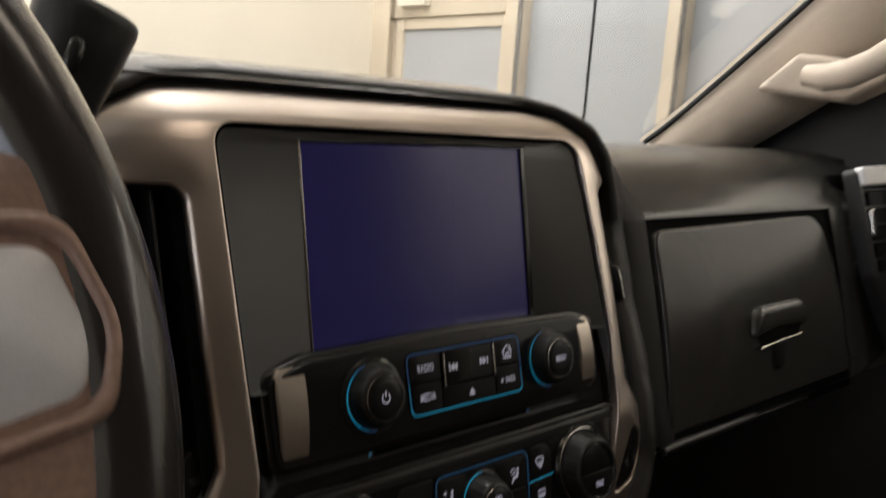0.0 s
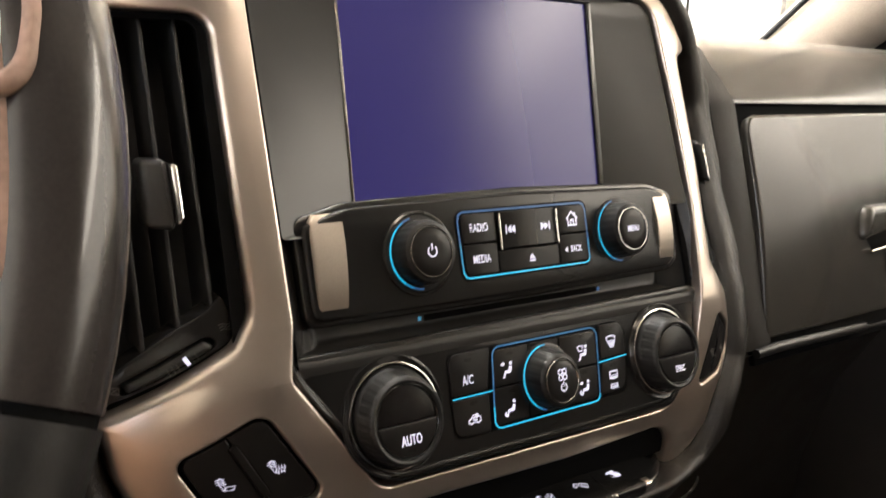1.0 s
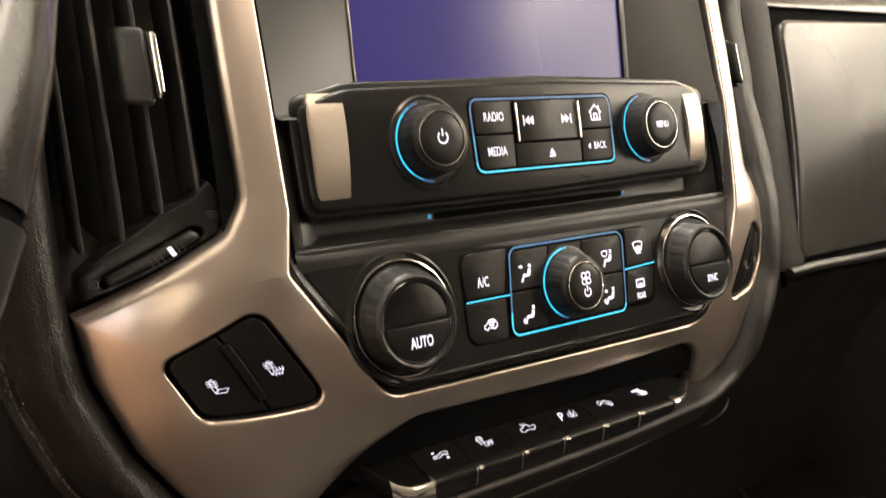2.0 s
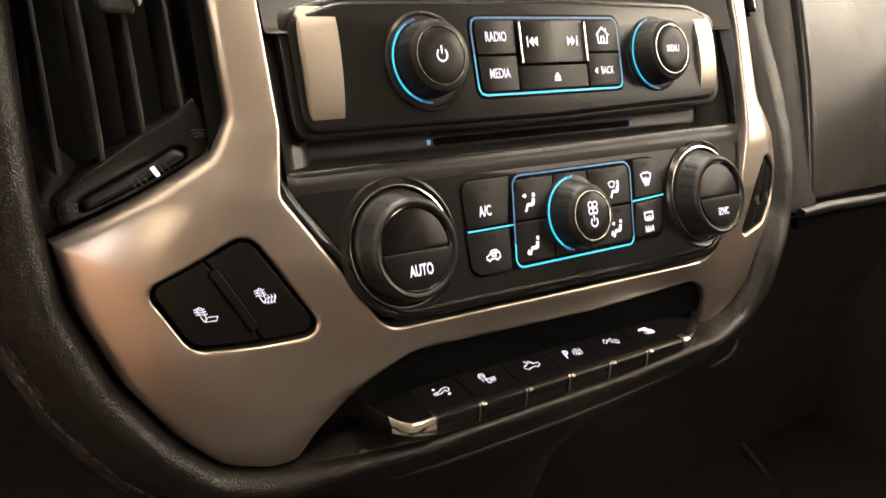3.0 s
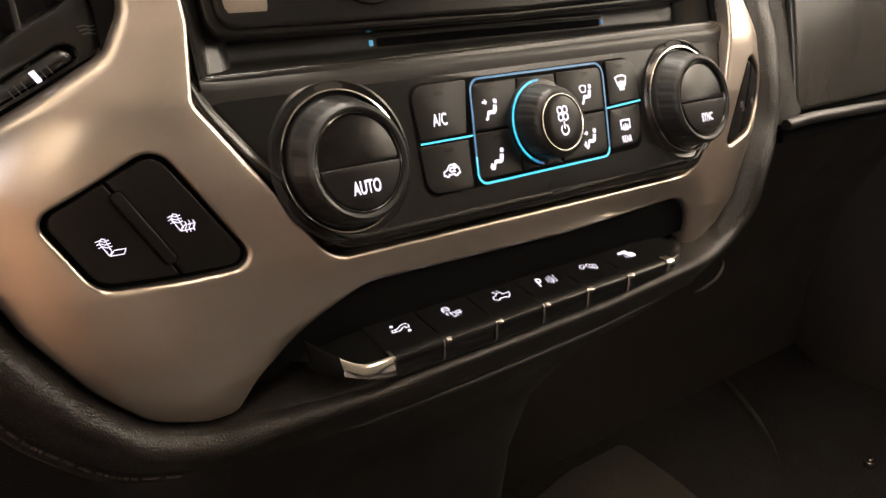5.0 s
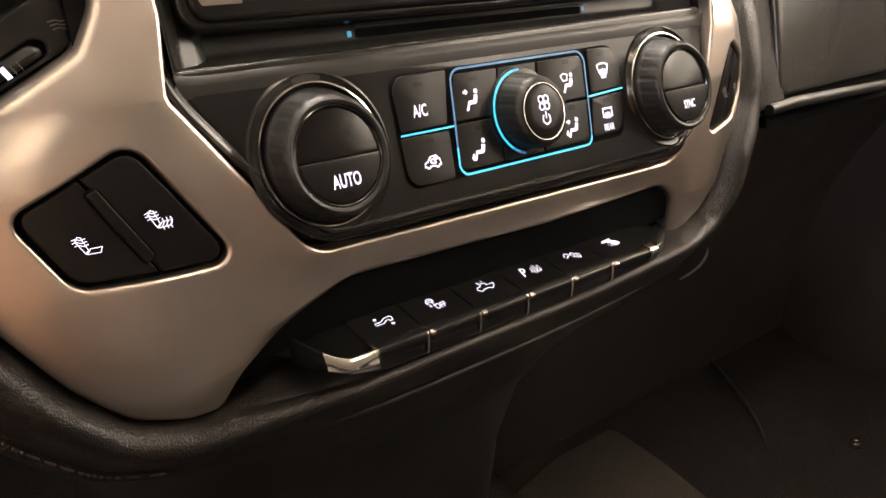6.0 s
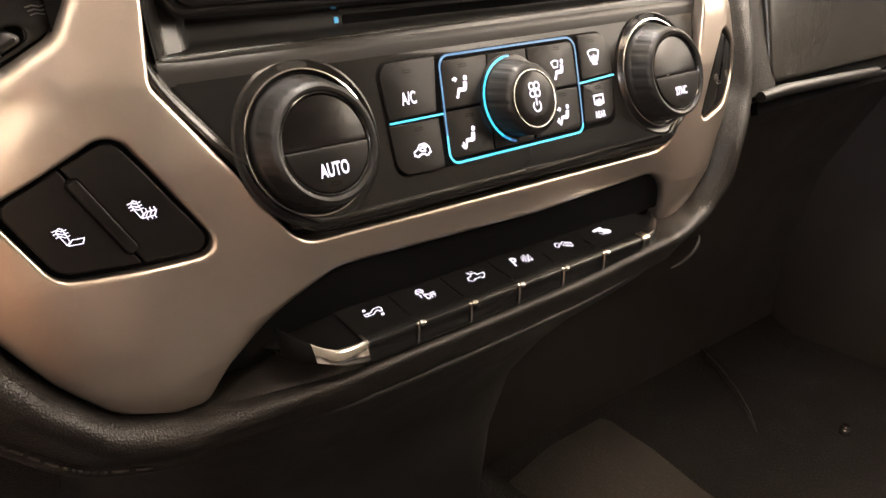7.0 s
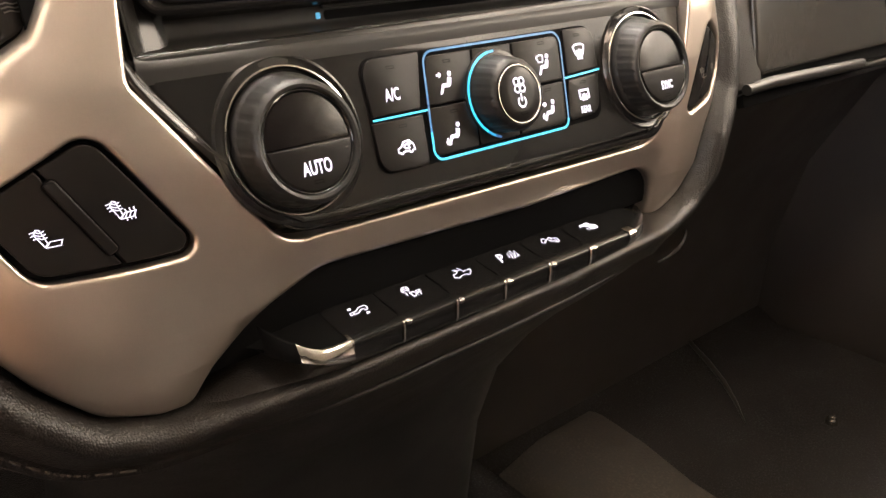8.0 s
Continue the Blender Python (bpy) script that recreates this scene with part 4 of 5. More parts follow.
ICON_SETS = {
    "step": ([[(-4.2, 0.3), (-1.2, 0.3), (0.6, 1.7), (3.4, 1.9), (4.3, 0.9), (4.0, -0.6), (2.9, -0.6), (2.4, 0.4), (1.0, 0.1), (-0.2, -1.0), (-3.9, -1.0), (-4.2, 0.3)], [(-2.6, 0.2), (-2.4, -0.9)]],
             [[(-4.2, 1.8), (-2.8, 1.8), (-2.8, 2.9), (-4.2, 2.9)], [(2.8, -1.8), (4.2, -1.8), (4.2, -2.9), (2.8, -2.9)]]),
    "slip": ([[(-4.6, 1.6), (-4.2, 2.7), (-3.6, 3.6), (-1.6, 3.6), (-1.0, 2.7), (-0.8, 1.6), (-4.6, 1.6)], [(-4.4, 2.6), (-1.0, 2.6)], [(-3.6, 0.5), (-2.8, 0.0), (-3.4, -0.7), (-2.6, -1.4)], [(-1.8, 0.5), (-1.0, 0.0), (-1.6, -0.7), (-0.8, -1.4)]],
             [[(-4.3, 0.9), (-3.5, 0.9), (-3.5, 1.6), (-4.3, 1.6)], [(-1.8, 0.9), (-1.0, 0.9), (-1.0, 1.6), (-1.8, 1.6)]]),
    "cargo": ([[(-4.8, -1.4), (-4.6, 0.5), (-2.6, 0.8), (-1.7, 2.1), (0.6, 2.1), (1.0, 0.6), (4.6, 0.8), (4.6, -1.0), (3.9, -1.2), (3.3, -2.1), (2.3, -2.1), (1.7, -1.3), (-1.7, -1.4), (-2.3, -2.2), (-3.3, -2.2), (-3.9, -1.4), (-4.8, -1.4)], [(-3.6, 3.3), (-2.2, 3.0)], [(-3.2, 2.3), (-2.0, 2.4)], [(-1.2, 3.4), (0.0, 3.0)]], []),
    "park": ([ring_line(2.6, 6, -32, 32, -2.0, 0), ring_line(4.0, 6, -32, 32, -2.0, 0), ring_line(5.3, 6, -30, 30, -2.0, 0), [(3.4, -1.9), (5.6, -1.9), (5.2, 2.2), (3.4, -1.9)]], []),
    "hill": ([[(-4.8, 0.6), (-3.9, 2.6), (-2.1, 2.4), (-1.5, 1.0), (-3.1, 0.5)], [(-4.8, 0.6), (-3.6, -0.4), (-2.4, 0.2)], [(-0.8, 1.4), (1.0, 2.2), (2.2, 1.0), (4.6, 0.4), (4.6, -2.2), (3.2, -2.4), (2.4, -1.4), (0.6, -0.8), (-0.8, 1.4)], [(1.4, 1.2), (1.6, -0.8)], [(3.0, 0.4), (3.2, -1.8)]], []),
    "tow": ([[(-2.4, -0.4), (-1.2, -2.0), (0.2, -2.0)]], [[(-5.0, 1.2), (-4.6, 2.6), (1.4, 3.0), (1.6, 1.4), (0.6, 0.6), (-1.6, 0.4), (-2.0, 1.2)], [(-0.8, 0.4), (2.0, 1.2), (4.6, -0.2), (4.8, -2.4), (1.4, -2.6), (0.0, -1.2)]]),
}
edges = [-88.0, -62.3, -35.2, -8.2, 19.0, 46.0, 73.0]
for (x0, x1), kind in zip(zip(edges, edges[1:]), ("step", "slip", "cargo", "park", "hill", "tow")):
    key = part("key", loft(key_rows(x0 + 0.15, x1 - 0.15)), KEYBLACK, bank, angle=60)
    top = key_top(0)
    cx = (x0 + x1) / 2 + 0.8
    lines, fills = ICON_SETS[kind]
    bm = strokes(top, cx, 1180.5, [[(u * 1.3 + v * 0.4, -v * 1.5) for u, v in l] for l in lines], 0.40, 0.35, 0.76) if lines else bmesh.new()
    if fills:
        bm = join(bm, patches(top, cx, 1180.5, [[(u * 1.3 + v * 0.4, -v * 1.5) for u, v in f] for f in fills], 0.35, 0.76))
    part("icon", bm, WHITE_INK, key)
    if kind == "park":
        part("letter", lettering(lambda x, z, w: top(x + (z - 1180.5) * 0.22, 2 * 1180.5 - z, w), cx - 4.2, 1180.5, "P", 6.2, 0.74, 0.35, 0.10), WHITE_INK, key)
    if kind == "slip":
        part("letters", lettering(lambda x, z, w: top(x + (z - 1183) * 0.22, 2 * 1183 - z, w), cx + 0.8, 1183.4, "OFF", 3.6, 0.60, 0.35, 0.04), WHITE_INK, key)
    part("lamp_slot", strokes(top, cx, 1162, [[(-1.6, 0), (1.6, 0)]], 0.9, 0.2), FAINT_INK, key, "faint indicator")
for x in edges[1:-1]:
    part("gap", loft([r[:4] for r in key_rows(x - 0.6, x + 0.6, -0.6)]), GAP, bank)
    # chrome divider: black body paints its dark reflection, chrome bits its glints
    divider = part("divider", loft([r[3:12] for r in key_rows(x - 1.3, x + 2.4, 0.2, 0.4)]), PIANO, bank, "narrow chrome divider, black body for its dark reflection", 60)
    part("glint_edge", tube([Vector((x - 1.2, y - 0.6, z + 0.1)) * 0.001 for y, z in KEY_SECTION[5:12]], 0.00042, 8), CHROME, divider, "thin chrome strip for the divider's glint")
    part("glint_tip", plate(lambda u, v, w, x=x: Vector((x + 1.2 + u, 0.2 + v - 0.35 * w, 1178.9 + 0.5 * v + w)) * 0.001, fillet([(-1.25, -0.9, 0.7), (-1.25, 1.1, 0.7), (1.25, 1.1, 0.7), (1.25, -0.9, 0.7)]), (), -0.6, 0.55, 0.4, 0), CHROME, divider, "rounded chrome bit for the divider's glint")
part("end_cap", loft([r[3:12] for r in key_rows(73.2, 78.2, 0.5, 0.7)]), CHROME, bank, "chrome end cap", 60)
part("end_block", loft([[Vector((x, y + b, z - 0.3 - b * 0.08)) * 0.001 for y, z in KEY_SECTION[:11]] for x, b in ((73.2, 0.8), (79, 1.0), (84, 2.2), (90, 5), (96, 9.5), (103, 15), (109, 22), (115, 29))]), KEYBLACK, bank, angle=60)
# left end: a chrome wedge that sweeps back and deepens
cap_rows = []
for k in range(17):
    t = k / 16
    x = -88 - 28 * math.sin(t * math.pi / 2)
    y0 = -0.8 + 19 * (1 - math.cos(t * math.pi / 2))
    zt = lerp_table([(0, 1179.9), (0.25, 1179.4), (0.4, 1181.6), (0.5, 1184), (0.75, 1188), (1, 1189.5)], t)
    zb = lerp_table([(0, 1172.2), (0.25, 1173.6), (0.5, 1176), (0.75, 1178), (1, 1178)], t)
    cap_rows.append([Vector((x, y0 + dy, z)) * 0.001 for dy, z in ((2.2, zt - 0.2), (1.6, zt - 0.3), (1.0, zt - 0.6), (0.2, zt - 1.5), (-1.0 - 0.9 * t, (zt + zb) / 2), (-1.6 - 1.6 * t, zb + 1.2), (-1.0, zb), (8, zb - 1))])
part("end_cap", loft(cap_rows[:9]), CHROME, bank, "chrome end cap sweeping back", 60)
# rest of the chrome cap, coloured black for the dark it reflects
part("cap_dark_half", loft(cap_rows[8:]), GAP, bank, "far half of the chrome cap, blackened for its dark reflection", 60)
cap_rows = [[Vector((x, y - 0.6, z + 0.3)) * 0.001 for y, z in KEY_SECTION[3:12]] for x in (-88, -86.6)]
part("divider", loft(cap_rows), DULL, bank, "narrow chrome divider", 60)
part("end_block", loft([[Vector((x, y + b, z - 0.5)) * 0.001 for y, z in KEY_SECTION[:6]] for x, b in ((-87.6, 0), (-100, 4), (-110, 11), (-120, 24))]), GAP, bank, angle=60)
skirt_rows = []
for k in range(11):
    t = k / 10
    x, y, z = -84 - 56 * t, 2.5 + 19 * t ** 1.4, 1171 - 7 * t
    skirt_rows.append([Vector((x, y + dy, z + dz * (1 - 0.55 * t))) * 0.001 for dy, dz in ((26, 10), (16, 5), (8, 1.6), (2, 0), (0, -1.6), (0.6, -4), (3, -8), (9, -12))])
part("end_skirt", loft(skirt_rows), SOFT, bank, "black apron below the end cap", 70)
part("pocket", join(block(-0.150, 0.112, 0.044, 0.047, 1.155, 1.215), block(-0.122, 0.104, 0.022, 0.046, 1.1605, 1.1645), block(0.1135, 0.117, 0.028, 0.046, 1.163, 1.206)), GAP, bank, "black recess behind the keys")


# ---- air vents ----
def vent(sign):
    v = thing("air_vent", "black side air vent with upright slats and a thumb tab", "air vent", "stack air vents")

    def lay(x, z, w):
        x = x if sign > 0 else max(x, -200 - (z - 1300) * 0.02)
        near = face_depth(sign * x, z)
        return Vector((sign * x, max(near * 0.35 + (lerp_table(LEAN, z) + 12) * 0.65, near + 4.5) - w, z)) * 0.001

    part("housing", plate(lay, fillet([(-232, 1262, 4), (-152, 1288, 8), (-152, 1446, 8), (-222, 1446, 8)]), (), -44, -40, 0, 20), VENT, v)
    part("side_wall", plate(lay, fillet([(-234, 1258, 4), (-150, 1286, 8), (-150, 1448, 8), (-224, 1448, 8)]), [fillet([(-230, 1261, 3), (-162, 1297, 8), (-161, 1437, 8), (-214, 1437, 6)])], -42, -6, 0.6, 14), VENT, v)
    for i in range(4):
        x = -215.5 + 14.2 * i
        part("slat", plate(lay, [(x - 0.9, 1290 + (x + 212) * 0.16), (x + 0.9, 1290 + (x + 212) * 0.16), (x + 0.9 + 1.0, 1437), (x - 0.9 + 1.0, 1437)], (), -34, -7, 0.6, 16), VENT, v)
    tab = part("tab", plate(lay, fillet([(-195.5, 1347, 3), (-195.5, 1375.5, 3), (-184.5, 1376, 2.5), (-184, 1346, 2.5)]), (), -10, 1.5, 2.6), BLACK, v)
    part("blade", plate(lay, fillet([(-184.2, 1348, 0.6), (-184.4, 1374.5, 1.0), (-181.6, 1374, 1.0), (-181.4, 1352, 0.6)]), (), -4, 4.6, 1.1), CHROME, tab, "bright chrome edge")
    # ledge with the thumb wheel
    ledge = part("ledge", plate(lay, fillet([(-219, 1270, 2), (-219, 1279, 5), (-209, 1289.5, 4), (-189, 1304, 6), (-175, 1311.5, 3), (-168.5, 1318, 1.5), (-161.5, 1303, 6), (-166, 1298, 4)]), [fillet([(-212, 1275.5, 3.5), (-211.5, 1281, 3.5), (-176.5, 1301, 4.5), (-171.5, 1297.3, 4.5)])], -18, -6, 1.2, 12), PANEL, v)
    wheel = part("thumb_wheel", plate(lay, fillet([(-209.6, 1276.9, 3), (-209, 1281.6, 3), (-178.4, 1299.3, 4), (-173.6, 1296.6, 4)]), (), -16, -4.2, 2.4, 8), RUBBER, v)
    part("mark", strokes(lay, -186.2, 1291.6, [[(-0.9, 1.6), (0.9, -1.6)]], 1.7, -3.9), WHITE_INK if sign > 0 else DIM_INK, wheel, "white index mark")
    part("ribs", strokes(lay, 0, 0, [[(-203 + 1.9 * i - 0.7, 1281.6 + 1.08 * i + 1.3), (-203 + 1.9 * i + 0.7, 1281.6 + 1.08 * i - 1.3)] for i in (5, 6, 7, 10, 11)], 0.4, -3.9), FAINT_INK, wheel, "fine moulded ribs")
    part("print", strokes(lay, -168.5, 1303.2, [[(-4, 2.4), (-1.5, 3.0), (1, 2.4), (3.4, 3.0)], [(-3.4, 1.0), (-1, 1.6), (1.5, 1.0), (3.8, 1.6)], [(-2.8, -0.4), (-0.4, 0.2), (2, -0.4), (4.2, 0.2)]], 0.42, -5.7, 0.8), FAINT_INK, ledge, "faint wavy print")
    part("print", strokes(lay, -213.4, 1278.4, [[(-2, -1.6), (-1.6, 2), (2, 1.8), (1.8, -1.8), (-2, -1.6)], [(-1.6, -1.2), (1.6, 1.4)], [(1.4, -1.4), (-1.3, 1.6)]], 0.4, -5.7, 0.8), FAINT_INK, ledge, "faint square print")
    return v


vent(1)
vent(-1)


# ---- steering wheel ----
wheel = thing("steering_wheel", "leather-wrapped steering wheel with silver spoke insert", "steering wheel")
WC, WT, WR = Vector((-0.4443, -0.0980, 1.4104)), 0.381, 0.1908
WU, WN = Vector((0, math.sin(WT), math.cos(WT))), Vector((0, -math.cos(WT), math.sin(WT)))


def on_wheel(r, deg, up=0.0):
    a = radians(deg)
    return WC + (Vector((1, 0, 0)) * math.cos(a) + WU * math.sin(a)) * r + WN * up


def wheel_flat(x, z, w):
    """Spoke outlines: x and z in millimetres in the plane of the wheel."""
    return WC + (Vector((1, 0, 0)) * x + WU * z + WN * w) * 0.001


def rim_arc(a0, a1, thick):
    """A stretch of the wheel's rim from one angle to another, closed at both ends."""
    n, rows = max(8, int((a1 - a0) / 3.5)), []
    for i in range(n + 1):
        a = a0 + (a1 - a0) * i / n
        rows.append([on_wheel(WR + thick * math.cos(t), a, thick * math.sin(t)) for t in (2 * math.pi * k / 22 for k in range(22))])
    return loft(rows, True, True)


part("rim", rim_arc(-20.4, 200.4, 0.0158), LEATHER, wheel, "black leather upper rim", 60)
part("rim", rim_arc(201.2, 338.8, 0.0163), BLACK, wheel, "satin black lower rim", 60)
part("seam", rim_arc(-21.4, -20.2, 0.0150), GAP, wheel, "dark joint in the rim", 60)
part("seam", rim_arc(200.2, 201.4, 0.0150), GAP, wheel, "dark joint in the rim", 60)
part("spoke", plate(wheel_flat, fillet([(60, -46, 10), (60, 46, 10), (150, 50, 20), (184, 66, 10), (189, 20, 30), (184, -58, 10), (150, -34, 20)]), (), -12, 13.5, 8, 12, 5), BROWN, wheel, "cocoa leather spoke", 60)
INSERT_OUT = [(80, -9, 10), (80, 38, 10), (150, 37.5, 20), (178, 36.5, 10), (186, 13, 24), (182.5, -2.5, 8), (160, -7, 20)]
SURROUND_WHEEL = [(78, -13, 10), (78, 43, 10), (150, 43.5, 20), (181, 42, 12), (191.5, 14, 26), (187, -7, 10), (160, -12, 20)]
part("insert", plate(wheel_flat, fillet(INSERT_OUT), (), 8, 18, 3, 5, 5, True, 5, 32), INSERT, wheel, "satin silver spoke insert", 60)
part("insert_frame", plate(wheel_flat, fillet(SURROUND_WHEEL), [inset(ccw(fillet(INSERT_OUT)), -1.2)], 4, 16.5, 2.2, 0, 5), BROWN, wheel, "raised cocoa frame round the insert", 60)
part("lower_cover", plate(wheel_flat, fillet([(80, -48, 10), (80, -16, 8), (150, -16, 20), (160, -15, 10), (176, -30, 14), (172, -54, 10)]), (), 2, 12, 5, 6, 5), BROWN, wheel, "cocoa lower spoke cover", 60)
part("spoke", plate(wheel_flat, fillet([(-60, -42, 10), (-60, 42, 10), (-150, 40, 20), (-186, 62, 10), (-186, -62, 10), (-150, -44, 20)]), (), -16, 6, 6, 12, 5), BROWN, wheel, "cocoa leather spoke", 60)
part("hub", plate(wheel_flat, fillet([(-75, -60, 25), (-75, 60, 30), (75, 60, 30), (75, -60, 25)]), (), -40, 14, 12, 14, 5), LEATHER, wheel, "padded black hub", 60)
part("spoke", plate(wheel_flat, fillet([(-30, -50, 8), (30, -50, 8), (44, -185, 10), (-44, -185, 10)]), (), -14, 4, 5, 12, 4), LEATHER, wheel, "lower spoke", 60)

# ---- column and shift lever ----
column = part("steering_column", tube([WC - WN * 0.05, WC - WN * 0.12, WC - WN * 0.30], [0.06, 0.075, 0.08], 24), BLACK)
tagged(column, "black plastic steering column shroud", "column")
lever = thing("shift_lever", "black column shift lever with a blunt knob", "shift lever")
part("stem", tube([Vector((-0.40, 0.062, 1.36)), Vector((-0.28, 0.061, 1.41)), Vector((-0.225, 0.06, 1.468))], 0.007, 12), DULL, lever)
KNOB_BASE, KNOB_WAY = Vector((-0.2285, 0.06, 1.462)), Vector((0.36, 0, 0.933)).normalized()
part("knob", tube([KNOB_BASE + KNOB_WAY * k for k in (0.0, 0.001, 0.006, 0.018, 0.036, 0.052, 0.0555, 0.0572, 0.0578)], [0.010, 0.0130, 0.0150, 0.0172, 0.0196, 0.0208, 0.0204, 0.0190, 0.0150], 28, False, 0.8, Vector((0, 1, 0))), BLACK, lever, "blunt black knob", 40)
part("button", tube([KNOB_BASE + KNOB_WAY * k + Vector((-0.004, -0.0160, 0.0)) for k in (0.026, 0.028, 0.040, 0.042)], [0.002, 0.0035, 0.0035, 0.002], 12), SATIN, lever, "small satin push button", 40)

# ---- instrument cluster hood and driver-side dash ----
def strip(rows_x, profile, wave=None):
    """A dash section: profile of (y, z) swept across x, all in millimetres."""
    return loft([[Vector((x, y, z)) * 0.001 for y, z in profile] for x in rows_x])


cluster = thing("instrument_cluster", "dark instrument cluster under a black hood", "instrument cluster")
part("hood", loft([[Vector((x, y + abs(x + 445) * 0.05, z - ((x + 445) / 210) ** 2 * 22)) * 0.001 for y, z in ((70, 1440), (66, 1492), (78, 1506), (120, 1512), (260, 1500), (420, 1470))] for x in range(-650, -235, 20)]), DASH, cluster, angle=60)
part("face", plate(lambda x, z, w: Vector((x, 118 - w, z)) * 0.001, fillet([(-630, 1330, 20), (-630, 1490, 30), (-262, 1490, 30), (-262, 1330, 20)]), (), -4, 0, 1), GAP, cluster)

knee = thing("knee_panel", "dark grained knee panel below the steering wheel", "knee panel")
KNEE = [(130, 1330), (95, 1300), (66, 1262), (58, 1235), (60, 1200), (72, 1160), (100, 1110), (150, 1050), (210, 980)]
for name, rows in (("upper_skin", KNEE[:5]), ("lower_skin", KNEE[4:])):
    part(name, loft([[Vector((x, y + (x + 235) * -0.06, z)) * 0.001 for y, z in rows] for x in (-800, -600, -450, -330, -270, -245, -232, -222, -212, -200, -186)]), SOFT, knee, angle=60)

# under the stack
under = thing("lower_stack_panel", "dark lower panel below the switch bank", "lower panel")
UNDER_PROFILE = [(34, 1152.5), (16, 1151.6), (9.4, 1151.2), (8.2, 1150.8), (7.8, 1150.2), (8.0, 1149.4), (9.4, 1147.6), (30, 1128), (58, 1104), (92, 1070), (124, 1030), (152, 960), (170, 860), (180, 720)]


def under_rows(first, last):
    return [[Vector((x, y + 0.0009 * x * x * (0.45 if x < 0 else 0.8) + 0.006 * max(-85 - x, 0) ** 2 + 0.02 * max(x - 98, 0) ** 2, z + x * (0.03 if x < 0 else 0.018))) * 0.001 for y, z in UNDER_PROFILE[first:last]] for x in range(-230, 260, 14)]


part("lip", loft(under_rows(0, 7)), VENT, under, "rounded upper lip", 60)
part("face", loft(under_rows(6, 14)), BLACK, under, angle=60)

edge_clip = part("panel_end_trim", tube([Vector(p) * 0.001 for p in ((121, 17, 1144.2), (129, 16.4, 1145.4), (137, 16.2, 1147.6), (142, 16.4, 1150.6), (145, 17, 1154), (146, 18, 1156.5))], [0.0005, 0.0009, 0.0011, 0.0011, 0.0008, 0.0004], 10), SATIN)
tagged(edge_clip, "short bright curved edge at the lower panel end", "trim")

# ---- passenger side dash ----
DASH_PROFILE = [(470, 1448), (330, 1458), (250, 1461), (200, 1460), (168, 1454), (148, 1443), (135, 1428), (124, 1417), (117, 1409), (112.5, 1404), (111.5, 1401.5), (113, 1399.8), (124, 1399)]
dash = thing("dashboard", "dark grey grained dashboard in front of the passenger", "dashboard")
PAD_EDGE = [(222, 36), (226, 29), (232, 20), (240, 10), (250, 4.5), (262, 1), (272, 0), (284, 0), (400, 0), (500, 0), (600, 0), (640, 0), (660, 0), (700, 6), (760, 16), (900, 40)]
DASH_SIDE = DASH_PROFILE[:-3] + [(110.6, 1400), (109, 1395), (103.6, 1377), (95, 1350), (80, 1300), (65, 1250), (56, 1222), (54, 1214)]


def pad_rows(profile, first, last):
    return [[Vector((x, y + push * (1 if z < 1445 else 0.6), z)) * 0.001 for y, z in profile] for x, push in PAD_EDGE if first <= x <= last]


part("top_pad", loft(pad_rows(DASH_PROFILE, 272, 640)), DASH, dash, "grained pad above the glove box", 60)
# same dash pad in a blacker skin, for the shade beside the roll
side = part("side_pad", loft(pad_rows(DASH_SIDE, 222, 272)), SOFT, dash, "pad running down beside the glove box", 60)
part("groove", tube([Vector((247, y + 6.2, z)) * 0.001 for y, z in DASH_SIDE if z < 1432], 0.0013, 8, False, 1.0), GAP, side, "dark groove along the pad")
part("side_pad", loft(pad_rows(DASH_SIDE, 640, 900)), DASH, dash, "pad running down beside the end vent", 60)
part("top_pad", loft([[Vector((x, y, z - max(0, x - 80) ** 2 * 0.0045)) * 0.001 for y, z in ((470, 1462), (340, 1486), (240, 1502), (180, 1504), (140, 1502), (116, 1498), (106, 1492))] for x in (-240, -200, -150, 0, 90, 110, 130, 150, 170, 190, 210)]), DASH, dash, "pad behind the centre stack", 60)
part("bed", plate(GLOVE, [(262, 1410), (640, 1412), (640, 1205), (255, 1205)], (), -14, -9, 0), GAP, dash)
part("lower_skin", loft([[Vector((x, y, z)) * 0.001 for y, z in ((54, 1213), (60, 1209), (95, 1206), (150, 1190), (220, 1120), (290, 1000), (330, 860), (340, 720))] for x in (215, 260, 400, 600, 834)]), KICK, dash, angle=60)

glove = thing("glove_box", "dark grey grained glove box door with a recessed latch", "glove box")
DOOR = [(280, 1394, 15), (606, 1398, 34), (628, 1300, 60), (632, 1222, 8), (268, 1222, 8), (275, 1310, 60)]


def door_place(x, z, w):
    ends = max(0, min(1, (x - 266) / 90, (636 - x) / 60))
    bulge = (4 + 5.5 * ends * ends * (3 - 2 * ends)) * math.sin(max(0, min(1, (z - 1222) / 175)) * math.pi)
    return GLOVE(x, z, w + bulge - 4)


door = part("door", plate(door_place, fillet(DOOR), (), -9, 0, 3.5, 14, 4), DASH, glove, angle=50)
latch = part("latch", plate(door_place, fillet([(404, 1284, 5), (410, 1314, 16), (514, 1314, 16), (520, 1286, 5), (462, 1291, 60)]), (), -2, 7.5, 9, 6, 7), DASH, glove, "hooded latch handle", 60)
# flat black patch paints the shade in the scoop below the hood
part("shadow_recess", plate(door_place, fillet([(414, 1287, 4), (420, 1292, 4), (506, 1293, 4), (510, 1288, 4), (500, 1278, 6), (425, 1274, 6)]), (), -1, 0.3, 0.1, 10), GAP, latch)
